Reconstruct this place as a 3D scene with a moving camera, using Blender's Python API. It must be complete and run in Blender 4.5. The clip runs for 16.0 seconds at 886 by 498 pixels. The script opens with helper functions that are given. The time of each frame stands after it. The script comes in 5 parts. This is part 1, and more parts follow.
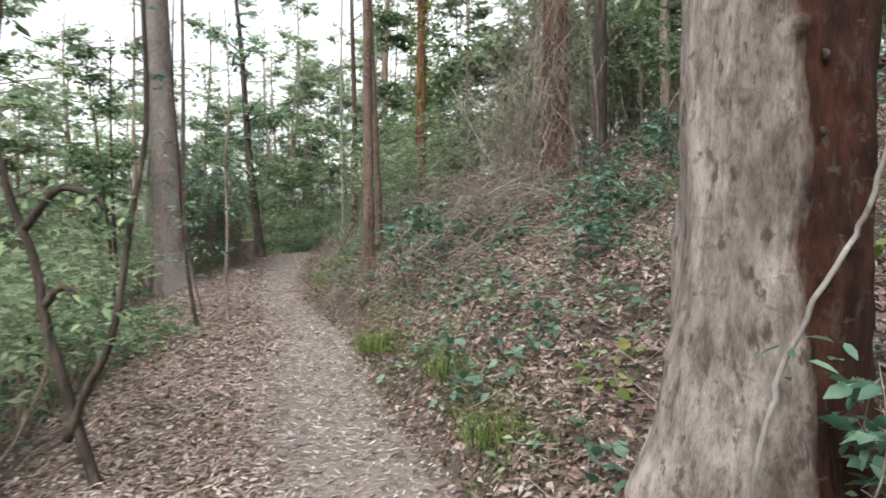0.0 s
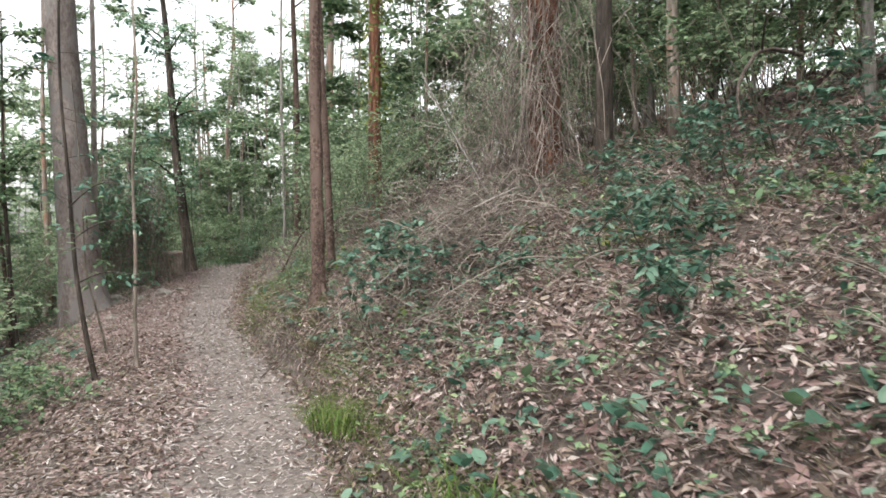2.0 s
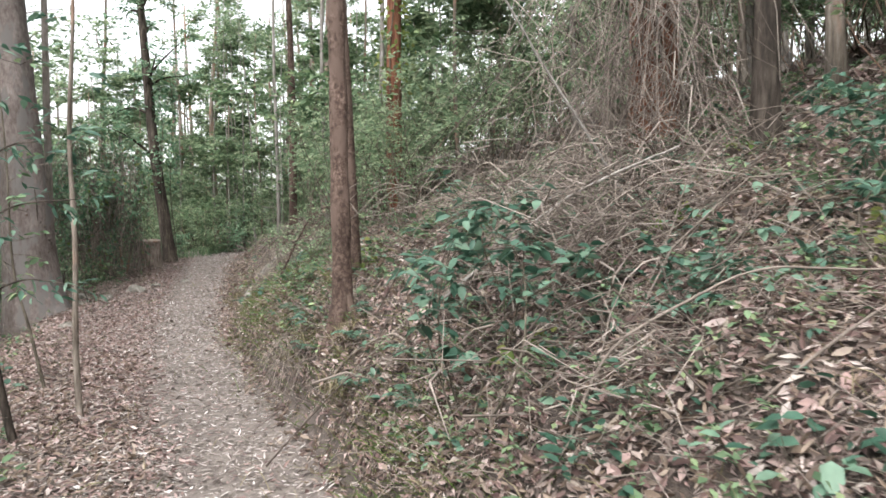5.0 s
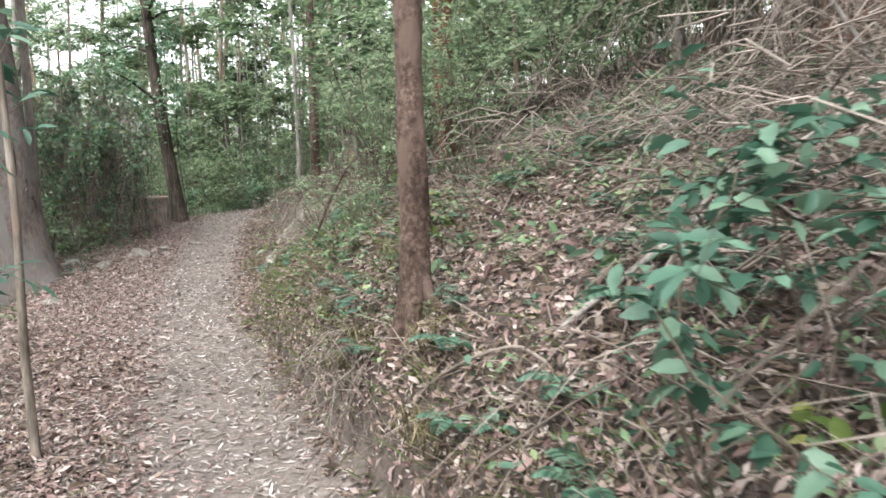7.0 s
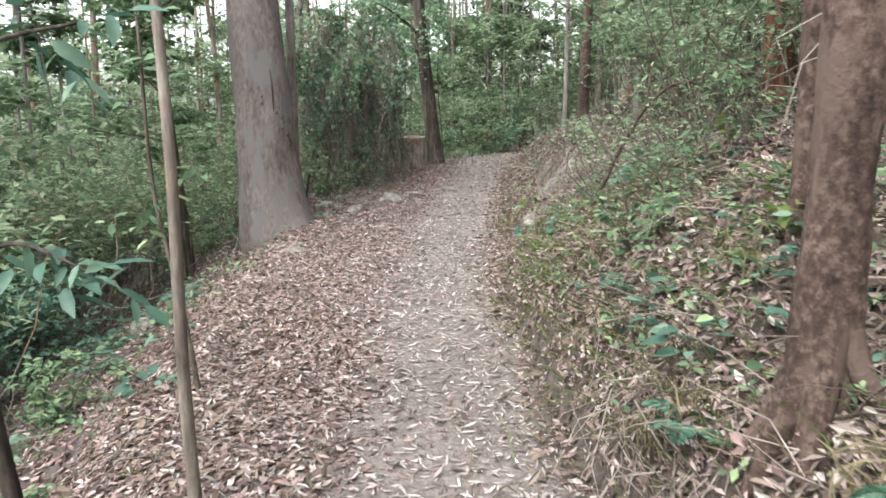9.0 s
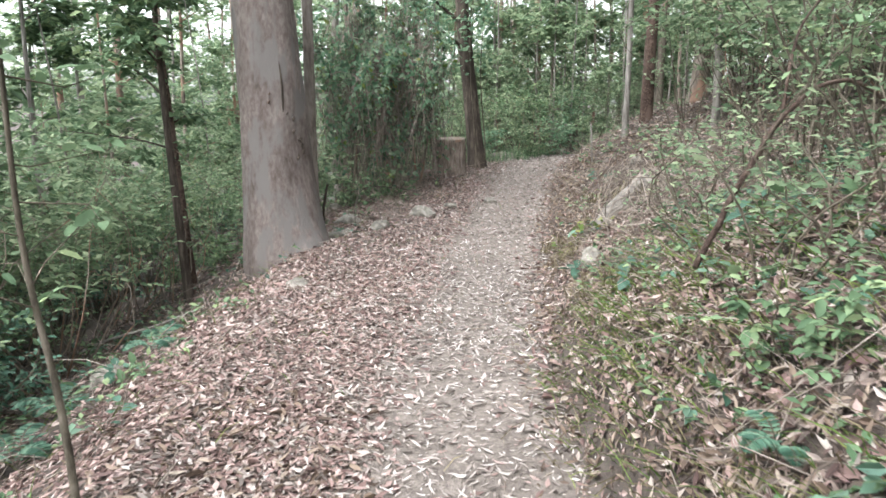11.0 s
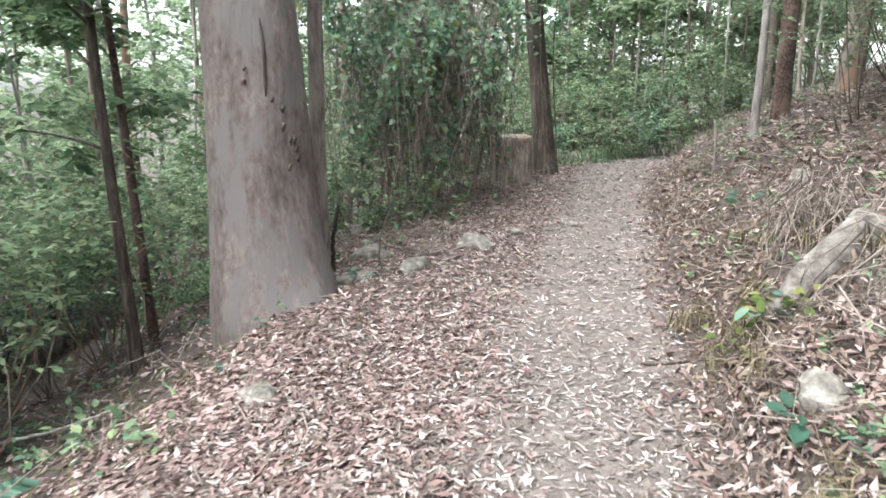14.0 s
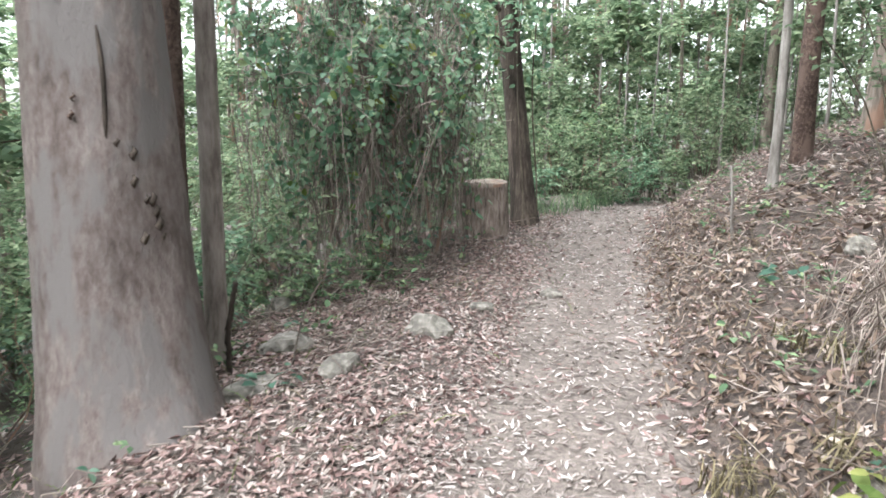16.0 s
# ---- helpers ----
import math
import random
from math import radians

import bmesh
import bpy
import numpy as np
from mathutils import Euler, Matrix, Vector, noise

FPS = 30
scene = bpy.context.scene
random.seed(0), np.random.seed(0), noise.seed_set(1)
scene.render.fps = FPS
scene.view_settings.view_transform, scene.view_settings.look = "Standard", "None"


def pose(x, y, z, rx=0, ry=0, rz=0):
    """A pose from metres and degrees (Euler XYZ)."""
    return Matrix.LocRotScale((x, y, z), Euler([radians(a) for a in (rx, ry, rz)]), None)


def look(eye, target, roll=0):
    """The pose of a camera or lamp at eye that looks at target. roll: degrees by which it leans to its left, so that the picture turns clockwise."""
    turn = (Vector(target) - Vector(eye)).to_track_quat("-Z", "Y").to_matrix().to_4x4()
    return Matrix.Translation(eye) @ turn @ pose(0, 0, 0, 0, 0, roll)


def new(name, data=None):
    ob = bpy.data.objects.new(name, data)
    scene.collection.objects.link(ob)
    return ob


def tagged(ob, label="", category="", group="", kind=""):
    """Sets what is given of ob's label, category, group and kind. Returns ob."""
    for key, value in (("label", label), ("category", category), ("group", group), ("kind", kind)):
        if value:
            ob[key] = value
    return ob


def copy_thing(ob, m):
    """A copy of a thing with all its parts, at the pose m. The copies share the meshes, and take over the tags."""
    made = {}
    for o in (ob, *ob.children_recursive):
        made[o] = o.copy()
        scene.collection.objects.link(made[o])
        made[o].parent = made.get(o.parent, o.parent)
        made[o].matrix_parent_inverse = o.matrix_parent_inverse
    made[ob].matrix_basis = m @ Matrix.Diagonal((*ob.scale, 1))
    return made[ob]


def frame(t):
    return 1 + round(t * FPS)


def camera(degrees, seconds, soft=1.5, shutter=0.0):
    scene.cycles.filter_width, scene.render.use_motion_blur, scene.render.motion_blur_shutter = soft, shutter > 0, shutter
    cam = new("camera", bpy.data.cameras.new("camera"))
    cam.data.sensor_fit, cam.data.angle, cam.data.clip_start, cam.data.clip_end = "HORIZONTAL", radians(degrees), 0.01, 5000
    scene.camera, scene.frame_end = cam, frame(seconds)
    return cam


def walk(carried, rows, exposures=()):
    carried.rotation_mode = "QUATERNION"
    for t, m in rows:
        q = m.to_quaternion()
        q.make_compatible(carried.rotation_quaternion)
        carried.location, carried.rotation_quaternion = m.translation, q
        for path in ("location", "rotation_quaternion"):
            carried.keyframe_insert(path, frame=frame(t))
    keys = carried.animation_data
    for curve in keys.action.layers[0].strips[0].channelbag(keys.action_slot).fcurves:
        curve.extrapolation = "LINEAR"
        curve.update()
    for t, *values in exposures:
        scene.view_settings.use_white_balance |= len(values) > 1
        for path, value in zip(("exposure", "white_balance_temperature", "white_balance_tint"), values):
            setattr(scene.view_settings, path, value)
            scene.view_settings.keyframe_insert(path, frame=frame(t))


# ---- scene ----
cam = camera(65.8, 16.0, soft=1.6, shutter=0.3)
PATH = [
    (0, (0.001, 0.0, 1.367), (-0.001, 1.999, 1.297), 0.0),
    (0.5, (-0.043, 0.479, 1.383), (0.117, 2.471, 1.308), -0.2),
    (1, (-0.15, 0.953, 1.451), (0.006, 2.946, 1.384), -0.2),
    (1.5, (-0.224, 1.345, 1.492), (-0.087, 3.34, 1.426), -0.3),
    (2, (-0.28, 1.82, 1.573), (-0.116, 3.812, 1.506), -0.3),
    (2.5, (-0.385, 2.249, 1.579), (-0.173, 4.237, 1.514), -0.3),
    (3, (-0.422, 2.563, 1.573), (-0.181, 4.547, 1.494), -0.3),
    (3.5, (-0.506, 2.974, 1.585), (-0.268, 4.958, 1.507), -0.2),
    (4, (-0.638, 3.308, 1.577), (-0.404, 5.293, 1.496), -0.3),
    (4.5, (-0.733, 3.749, 1.577), (-0.521, 5.736, 1.489), -0.3),
    (7, (-1.185, 6.043, 1.5), (-1.029, 8.021, 1.252), -1.0),
    (7.5, (-1.339, 6.508, 1.469), (-1.556, 8.479, 1.207), -0.3),
    (8, (-1.353, 6.904, 1.444), (-1.631, 8.846, 1.054), -0.4),
    (8.5, (-1.419, 7.336, 1.485), (-1.958, 9.219, 1.08), -0.3),
    (9, (-1.53, 7.692, 1.471), (-2.086, 9.57, 1.068), -0.3),
    (9.5, (-1.604, 8.061, 1.543), (-2.232, 9.914, 1.128), 0.0),
    (12, (-2.211, 9.78, 1.496), (-2.934, 11.598, 1.079), 0.1),
    (12.5, (-2.418, 10.172, 1.471), (-3.293, 11.922, 1.056), 0.5),
    (13, (-2.563, 10.554, 1.475), (-3.439, 12.301, 1.05), 0.5),
    (13.5, (-2.726, 11.009, 1.486), (-3.603, 12.752, 1.051), 0.7),
    (14, (-2.879, 11.478, 1.457), (-3.688, 13.255, 1.02), 0.4),
    (14.5, (-2.978, 11.906, 1.468), (-3.774, 13.687, 1.027), 0.4),
    (15, (-3.089, 12.215, 1.499), (-3.903, 13.996, 1.092), 0.4),
    (15.5, (-3.134, 12.572, 1.48), (-3.962, 14.352, 1.102), 0.5),
    (16, (-3.227, 12.948, 1.483), (-4.007, 14.759, 1.147), 0.6),
]
EXPOSURES = ((0, 1.54, 6500, 10), (4.5, 1.78, 6460, 10), (7, 1.98, 6400, 9), (7.5, 2.18, 6350, 8), (8, 2.0, 6320, 9), (9.5, 2.12, 6300, 8), (13.5, 2.34, 6150, 9), (16, 2.46, 6150, 9))
walk(cam, [(t, look(eye, target, roll)) for t, eye, target, roll in PATH], EXPOSURES)

# ---- light ----
world = bpy.data.worlds.new("overcast")
scene.world = world
world.use_nodes = True
wn, wl = world.node_tree.nodes, world.node_tree.links
sky = wn.new("ShaderNodeTexSky")
sky.sky_type, sky.sun_disc = "NISHITA", False
sky.sun_elevation, sky.sun_rotation = radians(56), radians(-148)
sky.dust_density, sky.air_density = 3.0, 1.2
pale = wn.new("ShaderNodeHueSaturation")
pale.inputs["Saturation"].default_value = 0.16
wl.new(sky.outputs["Color"], pale.inputs["Color"])
wl.new(pale.outputs["Color"], wn["Background"].inputs["Color"])
wn["Background"].inputs["Strength"].default_value = 0.15
sun = new("sun", bpy.data.lights.new("sun", "SUN"))
sun.data.energy, sun.data.angle, sun.data.color = 1.2, radians(60), (1.0, 0.98, 0.95)
sun.matrix_basis = look((-9, -6, 36), (0, 8, 0))

# ---- materials ----


def blank(name):
    m = bpy.data.materials.new(name)
    m.use_nodes = True
    return m, m.node_tree.nodes, m.node_tree.links, m.node_tree.nodes["Principled BSDF"]


def ramp(n, stops):
    r = n.new("ShaderNodeValToRGB")
    e = r.color_ramp.elements
    while len(e) < len(stops):
        e.new(0.5)
    for k, (p, c) in enumerate(stops):
        e[k].position, e[k].color = p, (*c, 1)
    return r


def noise_tex(n, l, scale, detail=5, stretch=(1, 1, 1), coord="Object", rough=0.6):
    tc, mp, t = n.new("ShaderNodeTexCoord"), n.new("ShaderNodeMapping"), n.new("ShaderNodeTexNoise")
    mp.inputs["Scale"].default_value = stretch
    t.inputs["Scale"].default_value, t.inputs["Detail"].default_value, t.inputs["Roughness"].default_value = scale, detail, rough
    l.new(tc.outputs[coord], mp.inputs["Vector"])
    l.new(mp.outputs["Vector"], t.inputs["Vector"])
    return t


def mix(n, l, fac, a, b, mode="MIX"):
    x = n.new("ShaderNodeMix")
    x.data_type, x.blend_type = "RGBA", mode
    for sock, v in ((x.inputs[0], fac), (x.inputs[6], a), (x.inputs[7], b)):
        if isinstance(v, (int, float)):
            sock.default_value = v
        elif isinstance(v, tuple):
            sock.default_value = (*v, 1)
        else:
            l.new(v, sock)
    return x.outputs[2]


def bump(n, l, height, bsdf, strength=0.4, distance=0.02):
    b = n.new("ShaderNodeBump")
    b.inputs["Strength"].default_value, b.inputs["Distance"].default_value = strength, distance
    l.new(height, b.inputs["Height"])
    l.new(b.outputs["Normal"], bsdf.inputs["Normal"])


def bark(name, dark, mid, light, scale=9, stretch=(1, 1, 0.16), relief=0.5, patch=None, patch_scale=1.6):
    """Bark with vertical fibres, broad blotches and an optional second colour in patches."""
    m, n, l, p = blank(name)
    fibre = noise_tex(n, l, scale, 8, stretch, rough=0.7)
    blotch = noise_tex(n, l, patch_scale, 3, (1, 1, 0.5))
    r = ramp(n, ((0.36, dark), (0.5, mid), (0.63, light)))
    l.new(fibre.outputs["Fac"], r.inputs["Fac"])
    br = ramp(n, ((0.35, (0.62, 0.6, 0.58)), (0.65, (1.12, 1.1, 1.08))))
    l.new(blotch.outputs["Fac"], br.inputs["Fac"])
    c = mix(n, l, 1.0, r.outputs["Color"], br.outputs["Color"], "MULTIPLY")
    if patch:
        pn = noise_tex(n, l, patch_scale * 1.7, 4, (1, 1, 0.35))
        pr = ramp(n, ((0.5, (0, 0, 0)), (0.58, (1, 1, 1))))
        l.new(pn.outputs["Fac"], pr.inputs["Fac"])
        c = mix(n, l, pr.outputs["Color"], c, patch)
    own = n.new("ShaderNodeObjectInfo")
    vary = n.new("ShaderNodeMapRange")
    vary.inputs["To Min"].default_value, vary.inputs["To Max"].default_value = 0.8, 1.2
    l.new(own.outputs["Random"], vary.inputs["Value"])
    hs = n.new("ShaderNodeHueSaturation")
    l.new(vary.outputs["Result"], hs.inputs["Value"])
    l.new(c, hs.inputs["Color"])
    l.new(hs.outputs["Color"], p.inputs["Base Color"])
    p.inputs["Roughness"].default_value = 0.85
    p.inputs["Specular IOR Level"].default_value = 0.2
    bump(n, l, fibre.outputs["Fac"], p, relief, 0.02)
    return m


def leafy(name, stops, rough=0.68, glow=0.3, spec=0.2):
    """Leaves whose colour differs from leaf to leaf, with light shining through them."""
    m, n, l, p = blank(name)
    g = n.new("ShaderNodeNewGeometry")
    r = ramp(n, stops)
    l.new(g.outputs["Random Per Island"], r.inputs["Fac"])
    spot = noise_tex(n, l, 14, 3)
    sr = ramp(n, ((0.3, (0.75, 0.75, 0.75)), (0.7, (1.15, 1.15, 1.15))))
    l.new(spot.outputs["Fac"], sr.inputs["Fac"])
    c = mix(n, l, 1.0, r.outputs["Color"], sr.outputs["Color"], "MULTIPLY")
    l.new(c, p.inputs["Base Color"])
    p.inputs["Roughness"].default_value = rough
    p.inputs["Specular IOR Level"].default_value = spec
    if glow:
        t, mx = n.new("ShaderNodeBsdfTranslucent"), n.new("ShaderNodeMixShader")
        l.new(c, t.inputs["Color"])
        mx.inputs[0].default_value = glow
        l.new(p.outputs[0], mx.inputs[1])
        l.new(t.outputs[0], mx.inputs[2])
        l.new(mx.outputs[0], n["Material Output"].inputs["Surface"])
    return m


GREEN = leafy("green_leaf", ((0.0, (0.0558, 0.0994, 0.0535)), (0.4, (0.106, 0.168, 0.0892)), (0.75, (0.161, 0.235, 0.131)), (1.0, (0.26, 0.323, 0.167))))
BLUE = leafy("bluish_leaf", ((0.0, (0.024, 0.066, 0.042)), (0.5, (0.06, 0.132, 0.09)), (1.0, (0.14, 0.225, 0.155))), rough=0.5, spec=0.4)
BRIGHT = leafy("bright_leaf", ((0.0, (0.07, 0.115, 0.03)), (0.5, (0.12, 0.165, 0.045)), (1.0, (0.22, 0.23, 0.075))), glow=0.4)
CANOPY = leafy("canopy_leaf", ((0.0, (0.109, 0.164, 0.0967)), (0.5, (0.196, 0.272, 0.164)), (1.0, (0.359, 0.421, 0.265))), glow=0.6)
VINE_LEAF = leafy("vine_leaf", ((0.0, (0.055, 0.115, 0.067)), (0.45, (0.13, 0.235, 0.14)), (0.8, (0.23, 0.345, 0.215)), (1.0, (0.35, 0.44, 0.3))), glow=0.5, rough=0.5, spec=0.4)
LITTER = leafy("dry_leaf", ((0.0, (0.0698, 0.053, 0.0456)), (0.3, (0.14, 0.106, 0.0911)), (0.6, (0.219, 0.17, 0.148)), (0.8, (0.288, 0.234, 0.206)), (1.0, (0.428, 0.381, 0.344))), rough=0.7, glow=0.12, spec=0.25)
RUSSET = leafy("russet_dry_leaf", ((0.0, (0.0792, 0.0506, 0.0465)), (0.3, (0.167, 0.108, 0.0977)), (0.6, (0.273, 0.188, 0.17)), (0.84, (0.37, 0.281, 0.258)), (1.0, (0.502, 0.442, 0.409))), rough=0.7, glow=0.15, spec=0.25)
PATH_LEAF = leafy("bleached_gum_leaf", ((0.0, (0.093, 0.0752, 0.0665)), (0.35, (0.177, 0.148, 0.133)), (0.62, (0.279, 0.241, 0.218)), (0.85, (0.4, 0.362, 0.337)), (1.0, (0.558, 0.526, 0.499))), rough=0.65, glow=0.1, spec=0.3)
TAN_LEAF = leafy("tan_dry_leaf", ((0.0, (0.0609, 0.0418, 0.0322)), (0.35, (0.122, 0.0861, 0.0653)), (0.65, (0.191, 0.141, 0.108)), (0.88, (0.257, 0.2, 0.158)), (1.0, (0.365, 0.309, 0.257))), rough=0.7, glow=0.15, spec=0.25)
STRAW = leafy("dry_grass_blade", ((0.0, (0.07, 0.058, 0.032)), (0.5, (0.135, 0.115, 0.064)), (1.0, (0.24, 0.205, 0.125))), rough=0.7, glow=0.2)
GRASS = leafy("grass_blade", ((0.0, (0.0421, 0.0811, 0.0158)), (0.6, (0.0928, 0.146, 0.0317)), (1.0, (0.168, 0.187, 0.0634))), glow=0.3)
TWIG = leafy("dead_twig", ((0.0, (0.0793, 0.0623, 0.0524)), (0.5, (0.167, 0.136, 0.116)), (1.0, (0.318, 0.272, 0.239))), rough=0.85, glow=0)

BARK_GREY = bark("grey_smooth_bark", (0.12, 0.102, 0.0896), (0.228, 0.201, 0.183), (0.3, 0.273, 0.252), 16, (1, 1, 0.22), 0.35)
BARK_PINK = bark("pinkish_grey_smooth_bark", (0.115, 0.0917, 0.085), (0.169, 0.141, 0.132), (0.216, 0.19, 0.181), 22, (1, 1, 0.45), 0.8, (0.152, 0.137, 0.131), 2.6)
BARK_BROWN = bark("reddish_brown_bark", (0.0429, 0.0296, 0.0242), (0.0897, 0.0593, 0.0484), (0.179, 0.133, 0.111), 36, (1, 1, 0.8), 1.0, (0.118, 0.082, 0.067), 4.0)
BARK_RED = bark("red_brown_bark", (0.054, 0.021, 0.0132), (0.144, 0.06, 0.036), (0.216, 0.114, 0.072), 18, (1, 1, 0.14), 0.8)
BARK_DARK = bark("dark_bark", (0.024, 0.02, 0.016), (0.06, 0.048, 0.04), (0.12, 0.1, 0.084), 20, (1, 1, 0.16), 0.8)
BARK_PLAIN = bark("grey_brown_bark", (0.102, 0.0867, 0.0714), (0.204, 0.173, 0.148), (0.326, 0.291, 0.255), 14, (1, 1, 0.16), 0.6, (0.245, 0.153, 0.112), 1.2)
BARK_PALE = bark("pale_weathered_wood", (0.133, 0.12, 0.107), (0.235, 0.219, 0.204), (0.326, 0.311, 0.291), 18, (1, 1, 0.2), 0.6)
BARK_STUMP = bark("weathered_stump_bark", (0.085, 0.068, 0.058), (0.2, 0.163, 0.142), (0.31, 0.268, 0.238), 26, (1, 1, 0.16), 1.0)
BARK_LOG = bark("weathered_log", (0.08, 0.072, 0.064), (0.184, 0.17, 0.154), (0.304, 0.284, 0.26), 13, (1, 1, 1), 0.8)
STEM = bark("shrub_stem", (0.0525, 0.045, 0.0338), (0.112, 0.0975, 0.075), (0.188, 0.165, 0.135), 25, (1, 1, 0.2), 0.4)


def ground_material():
    m, n, l, p = blank("forest_soil")
    a = n.new("ShaderNodeAttribute")
    a.attribute_name = "trodden"
    fine, broad, grit = noise_tex(n, l, 26, 8, rough=0.75), noise_tex(n, l, 1.1, 4), noise_tex(n, l, 120, 3)
    soil = ramp(n, ((0.3, (0.022, 0.017, 0.014)), (0.5, (0.056, 0.043, 0.036)), (0.7, (0.12, 0.096, 0.08))))
    dirt = ramp(n, ((0.34, (0.085, 0.071, 0.063)), (0.5, (0.148, 0.126, 0.113)), (0.66, (0.225, 0.197, 0.178))))
    for r in (soil, dirt):
        l.new(fine.outputs["Fac"], r.inputs["Fac"])
    c = mix(n, l, a.outputs["Fac"], soil.outputs["Color"], dirt.outputs["Color"])
    br = ramp(n, ((0.3, (0.8, 0.78, 0.76)), (0.7, (1.12, 1.1, 1.08))))
    l.new(broad.outputs["Fac"], br.inputs["Fac"])
    c = mix(n, l, 1.0, c, br.outputs["Color"], "MULTIPLY")
    l.new(c, p.inputs["Base Color"])
    p.inputs["Roughness"].default_value = 0.95
    ad = n.new("ShaderNodeMath")
    ad.operation = "ADD"
    l.new(fine.outputs["Fac"], ad.inputs[0])
    l.new(grit.outputs["Fac"], ad.inputs[1])
    bump(n, l, ad.outputs[0], p, 0.6, 0.02)
    return m


def stone_material():
    m, n, l, p = blank("lichened_stone")
    f, b = noise_tex(n, l, 18, 8), noise_tex(n, l, 5, 4)
    r = ramp(n, ((0.3, (0.07, 0.065, 0.058)), (0.5, (0.16, 0.148, 0.132)), (0.72, (0.28, 0.265, 0.24))))
    l.new(f.outputs["Fac"], r.inputs["Fac"])
    br = ramp(n, ((0.4, (0.8, 0.8, 0.76)), (0.6, (1.1, 1.08, 1.05))))
    l.new(b.outputs["Fac"], br.inputs["Fac"])
    l.new(mix(n, l, 1.0, r.outputs["Color"], br.outputs["Color"], "MULTIPLY"), p.inputs["Base Color"])
    p.inputs["Roughness"].default_value = 0.9
    bump(n, l, f.outputs["Fac"], p, 0.6, 0.03)
    return m


def near_trunk_material():
    """Grey bark in front that gives way to bare red-brown wood on the far flank, with that side's shade painted into
    the red, and with dark insect marks.
    """
    m, n, l, p = blank("grey_bark_with_shaded_red_flank")
    fibre = noise_tex(n, l, 20, 9, (1, 1, 0.3), rough=0.78)
    grey = ramp(n, ((0.38, (0.131, 0.108, 0.095)), (0.48, (0.236, 0.204, 0.184)), (0.6, (0.35, 0.312, 0.281))))
    # red-brown wood, darkened further to paint in the shade of the averted flank
    red = ramp(n, ((0.36, (0.014, 0.0045, 0.0025)), (0.5, (0.045, 0.0155, 0.0085)), (0.7, (0.085, 0.034, 0.02))))
    for r in (grey, red):
        l.new(fibre.outputs["Fac"], r.inputs["Fac"])
    tc, sep, edge = n.new("ShaderNodeTexCoord"), n.new("ShaderNodeSeparateXYZ"), noise_tex(n, l, 4, 5, (1, 1, 0.25))
    l.new(tc.outputs["Object"], sep.inputs[0])
    mx = n.new("ShaderNodeMath")
    mx.operation = "MULTIPLY_ADD"
    mx.inputs[1].default_value = 0.7
    l.new(edge.outputs["Fac"], mx.inputs[0])
    l.new(sep.outputs["X"], mx.inputs[2])
    er = ramp(n, ((0.26, (0, 0, 0)), (0.36, (1, 1, 1))))
    l.new(mx.outputs[0], er.inputs["Fac"])
    c = mix(n, l, er.outputs["Color"], grey.outputs["Color"], red.outputs["Color"])
    blot = noise_tex(n, l, 5, 4, (1, 1, 0.5))
    br = ramp(n, ((0.36, (0.55, 0.52, 0.5)), (0.6, (1.08, 1.06, 1.05))))
    l.new(blot.outputs["Fac"], br.inputs["Fac"])
    c = mix(n, l, 1.0, c, br.outputs["Color"], "MULTIPLY")
    mark = noise_tex(n, l, 24, 3, (1, 1, 0.45))
    mr = ramp(n, ((0.57, (0, 0, 0)), (0.66, (0.8, 0.8, 0.8))))
    l.new(mark.outputs["Fac"], mr.inputs["Fac"])
    c = mix(n, l, mr.outputs["Color"], c, (0.07, 0.05, 0.04))
    scar = noise_tex(n, l, 7, 4, (1, 1, 3.2))
    sr = ramp(n, ((0.62, (0, 0, 0)), (0.67, (0.55, 0.55, 0.55))))
    l.new(scar.outputs["Fac"], sr.inputs["Fac"])
    c = mix(n, l, sr.outputs["Color"], c, (0.12, 0.09, 0.075))
    l.new(c, p.inputs["Base Color"])
    p.inputs["Roughness"].default_value = 0.85
    p.inputs["Specular IOR Level"].default_value = 0.2
    bump(n, l, fibre.outputs["Fac"], p, 1.0, 0.035)
    return m


SOIL, STONE, NEAR_BARK = ground_material(), stone_material(), near_trunk_material()

# ---- the lie of the land ----
YS = np.linspace(-60, 120, 1801)


def smoothed(ys, vs, width=12):
    v = np.interp(YS, ys, vs)
    k = np.hanning(2 * width + 1)
    return np.convolve(np.pad(v, width, mode="edge"), k / k.sum(), mode="valid")


RIGHT = smoothed((-60, -5, 0, 2.3, 3.4, 5.4, 7, 8.2, 10.3, 13.2, 15.5, 17, 20, 22, 24, 27, 32, 60, 120), (12, 1.9, 0.8, 0.48, 0.2, -0.42, -0.72, -0.95, -1.68, -2.6, -3.1, -3.4, -3.9, -4.1, -4.0, -3.4, -1.5, 9, 30))
WIDTH = smoothed((-60, 8, 13, 17, 20, 120), (1.3, 1.3, 1.42, 1.35, 1.5, 1.5))
LEVEL = smoothed((-60, 0, 3, 14, 16, 18, 20.5, 23, 26, 60, 120), (-1, -0.08, 0, 0, 0.05, 0.15, 0.33, 0.48, 0.4, -1, -2))
CUT = smoothed((-60, 1.5, 4, 7.5, 9, 12, 15, 18, 120), (0.15, 0.15, 0.42, 0.48, 0.78, 0.7, 0.32, 0.32, 0.4))
SHOULDER = smoothed((-60, 9, 12, 14.2, 15.2, 16.6, 18, 22, 120), (0.5, 0.55, 0.75, 0.85, 1.0, 1.5, 1.25, 0.6, 0.5))


def along(table, y):
    return np.interp(y, YS, table)


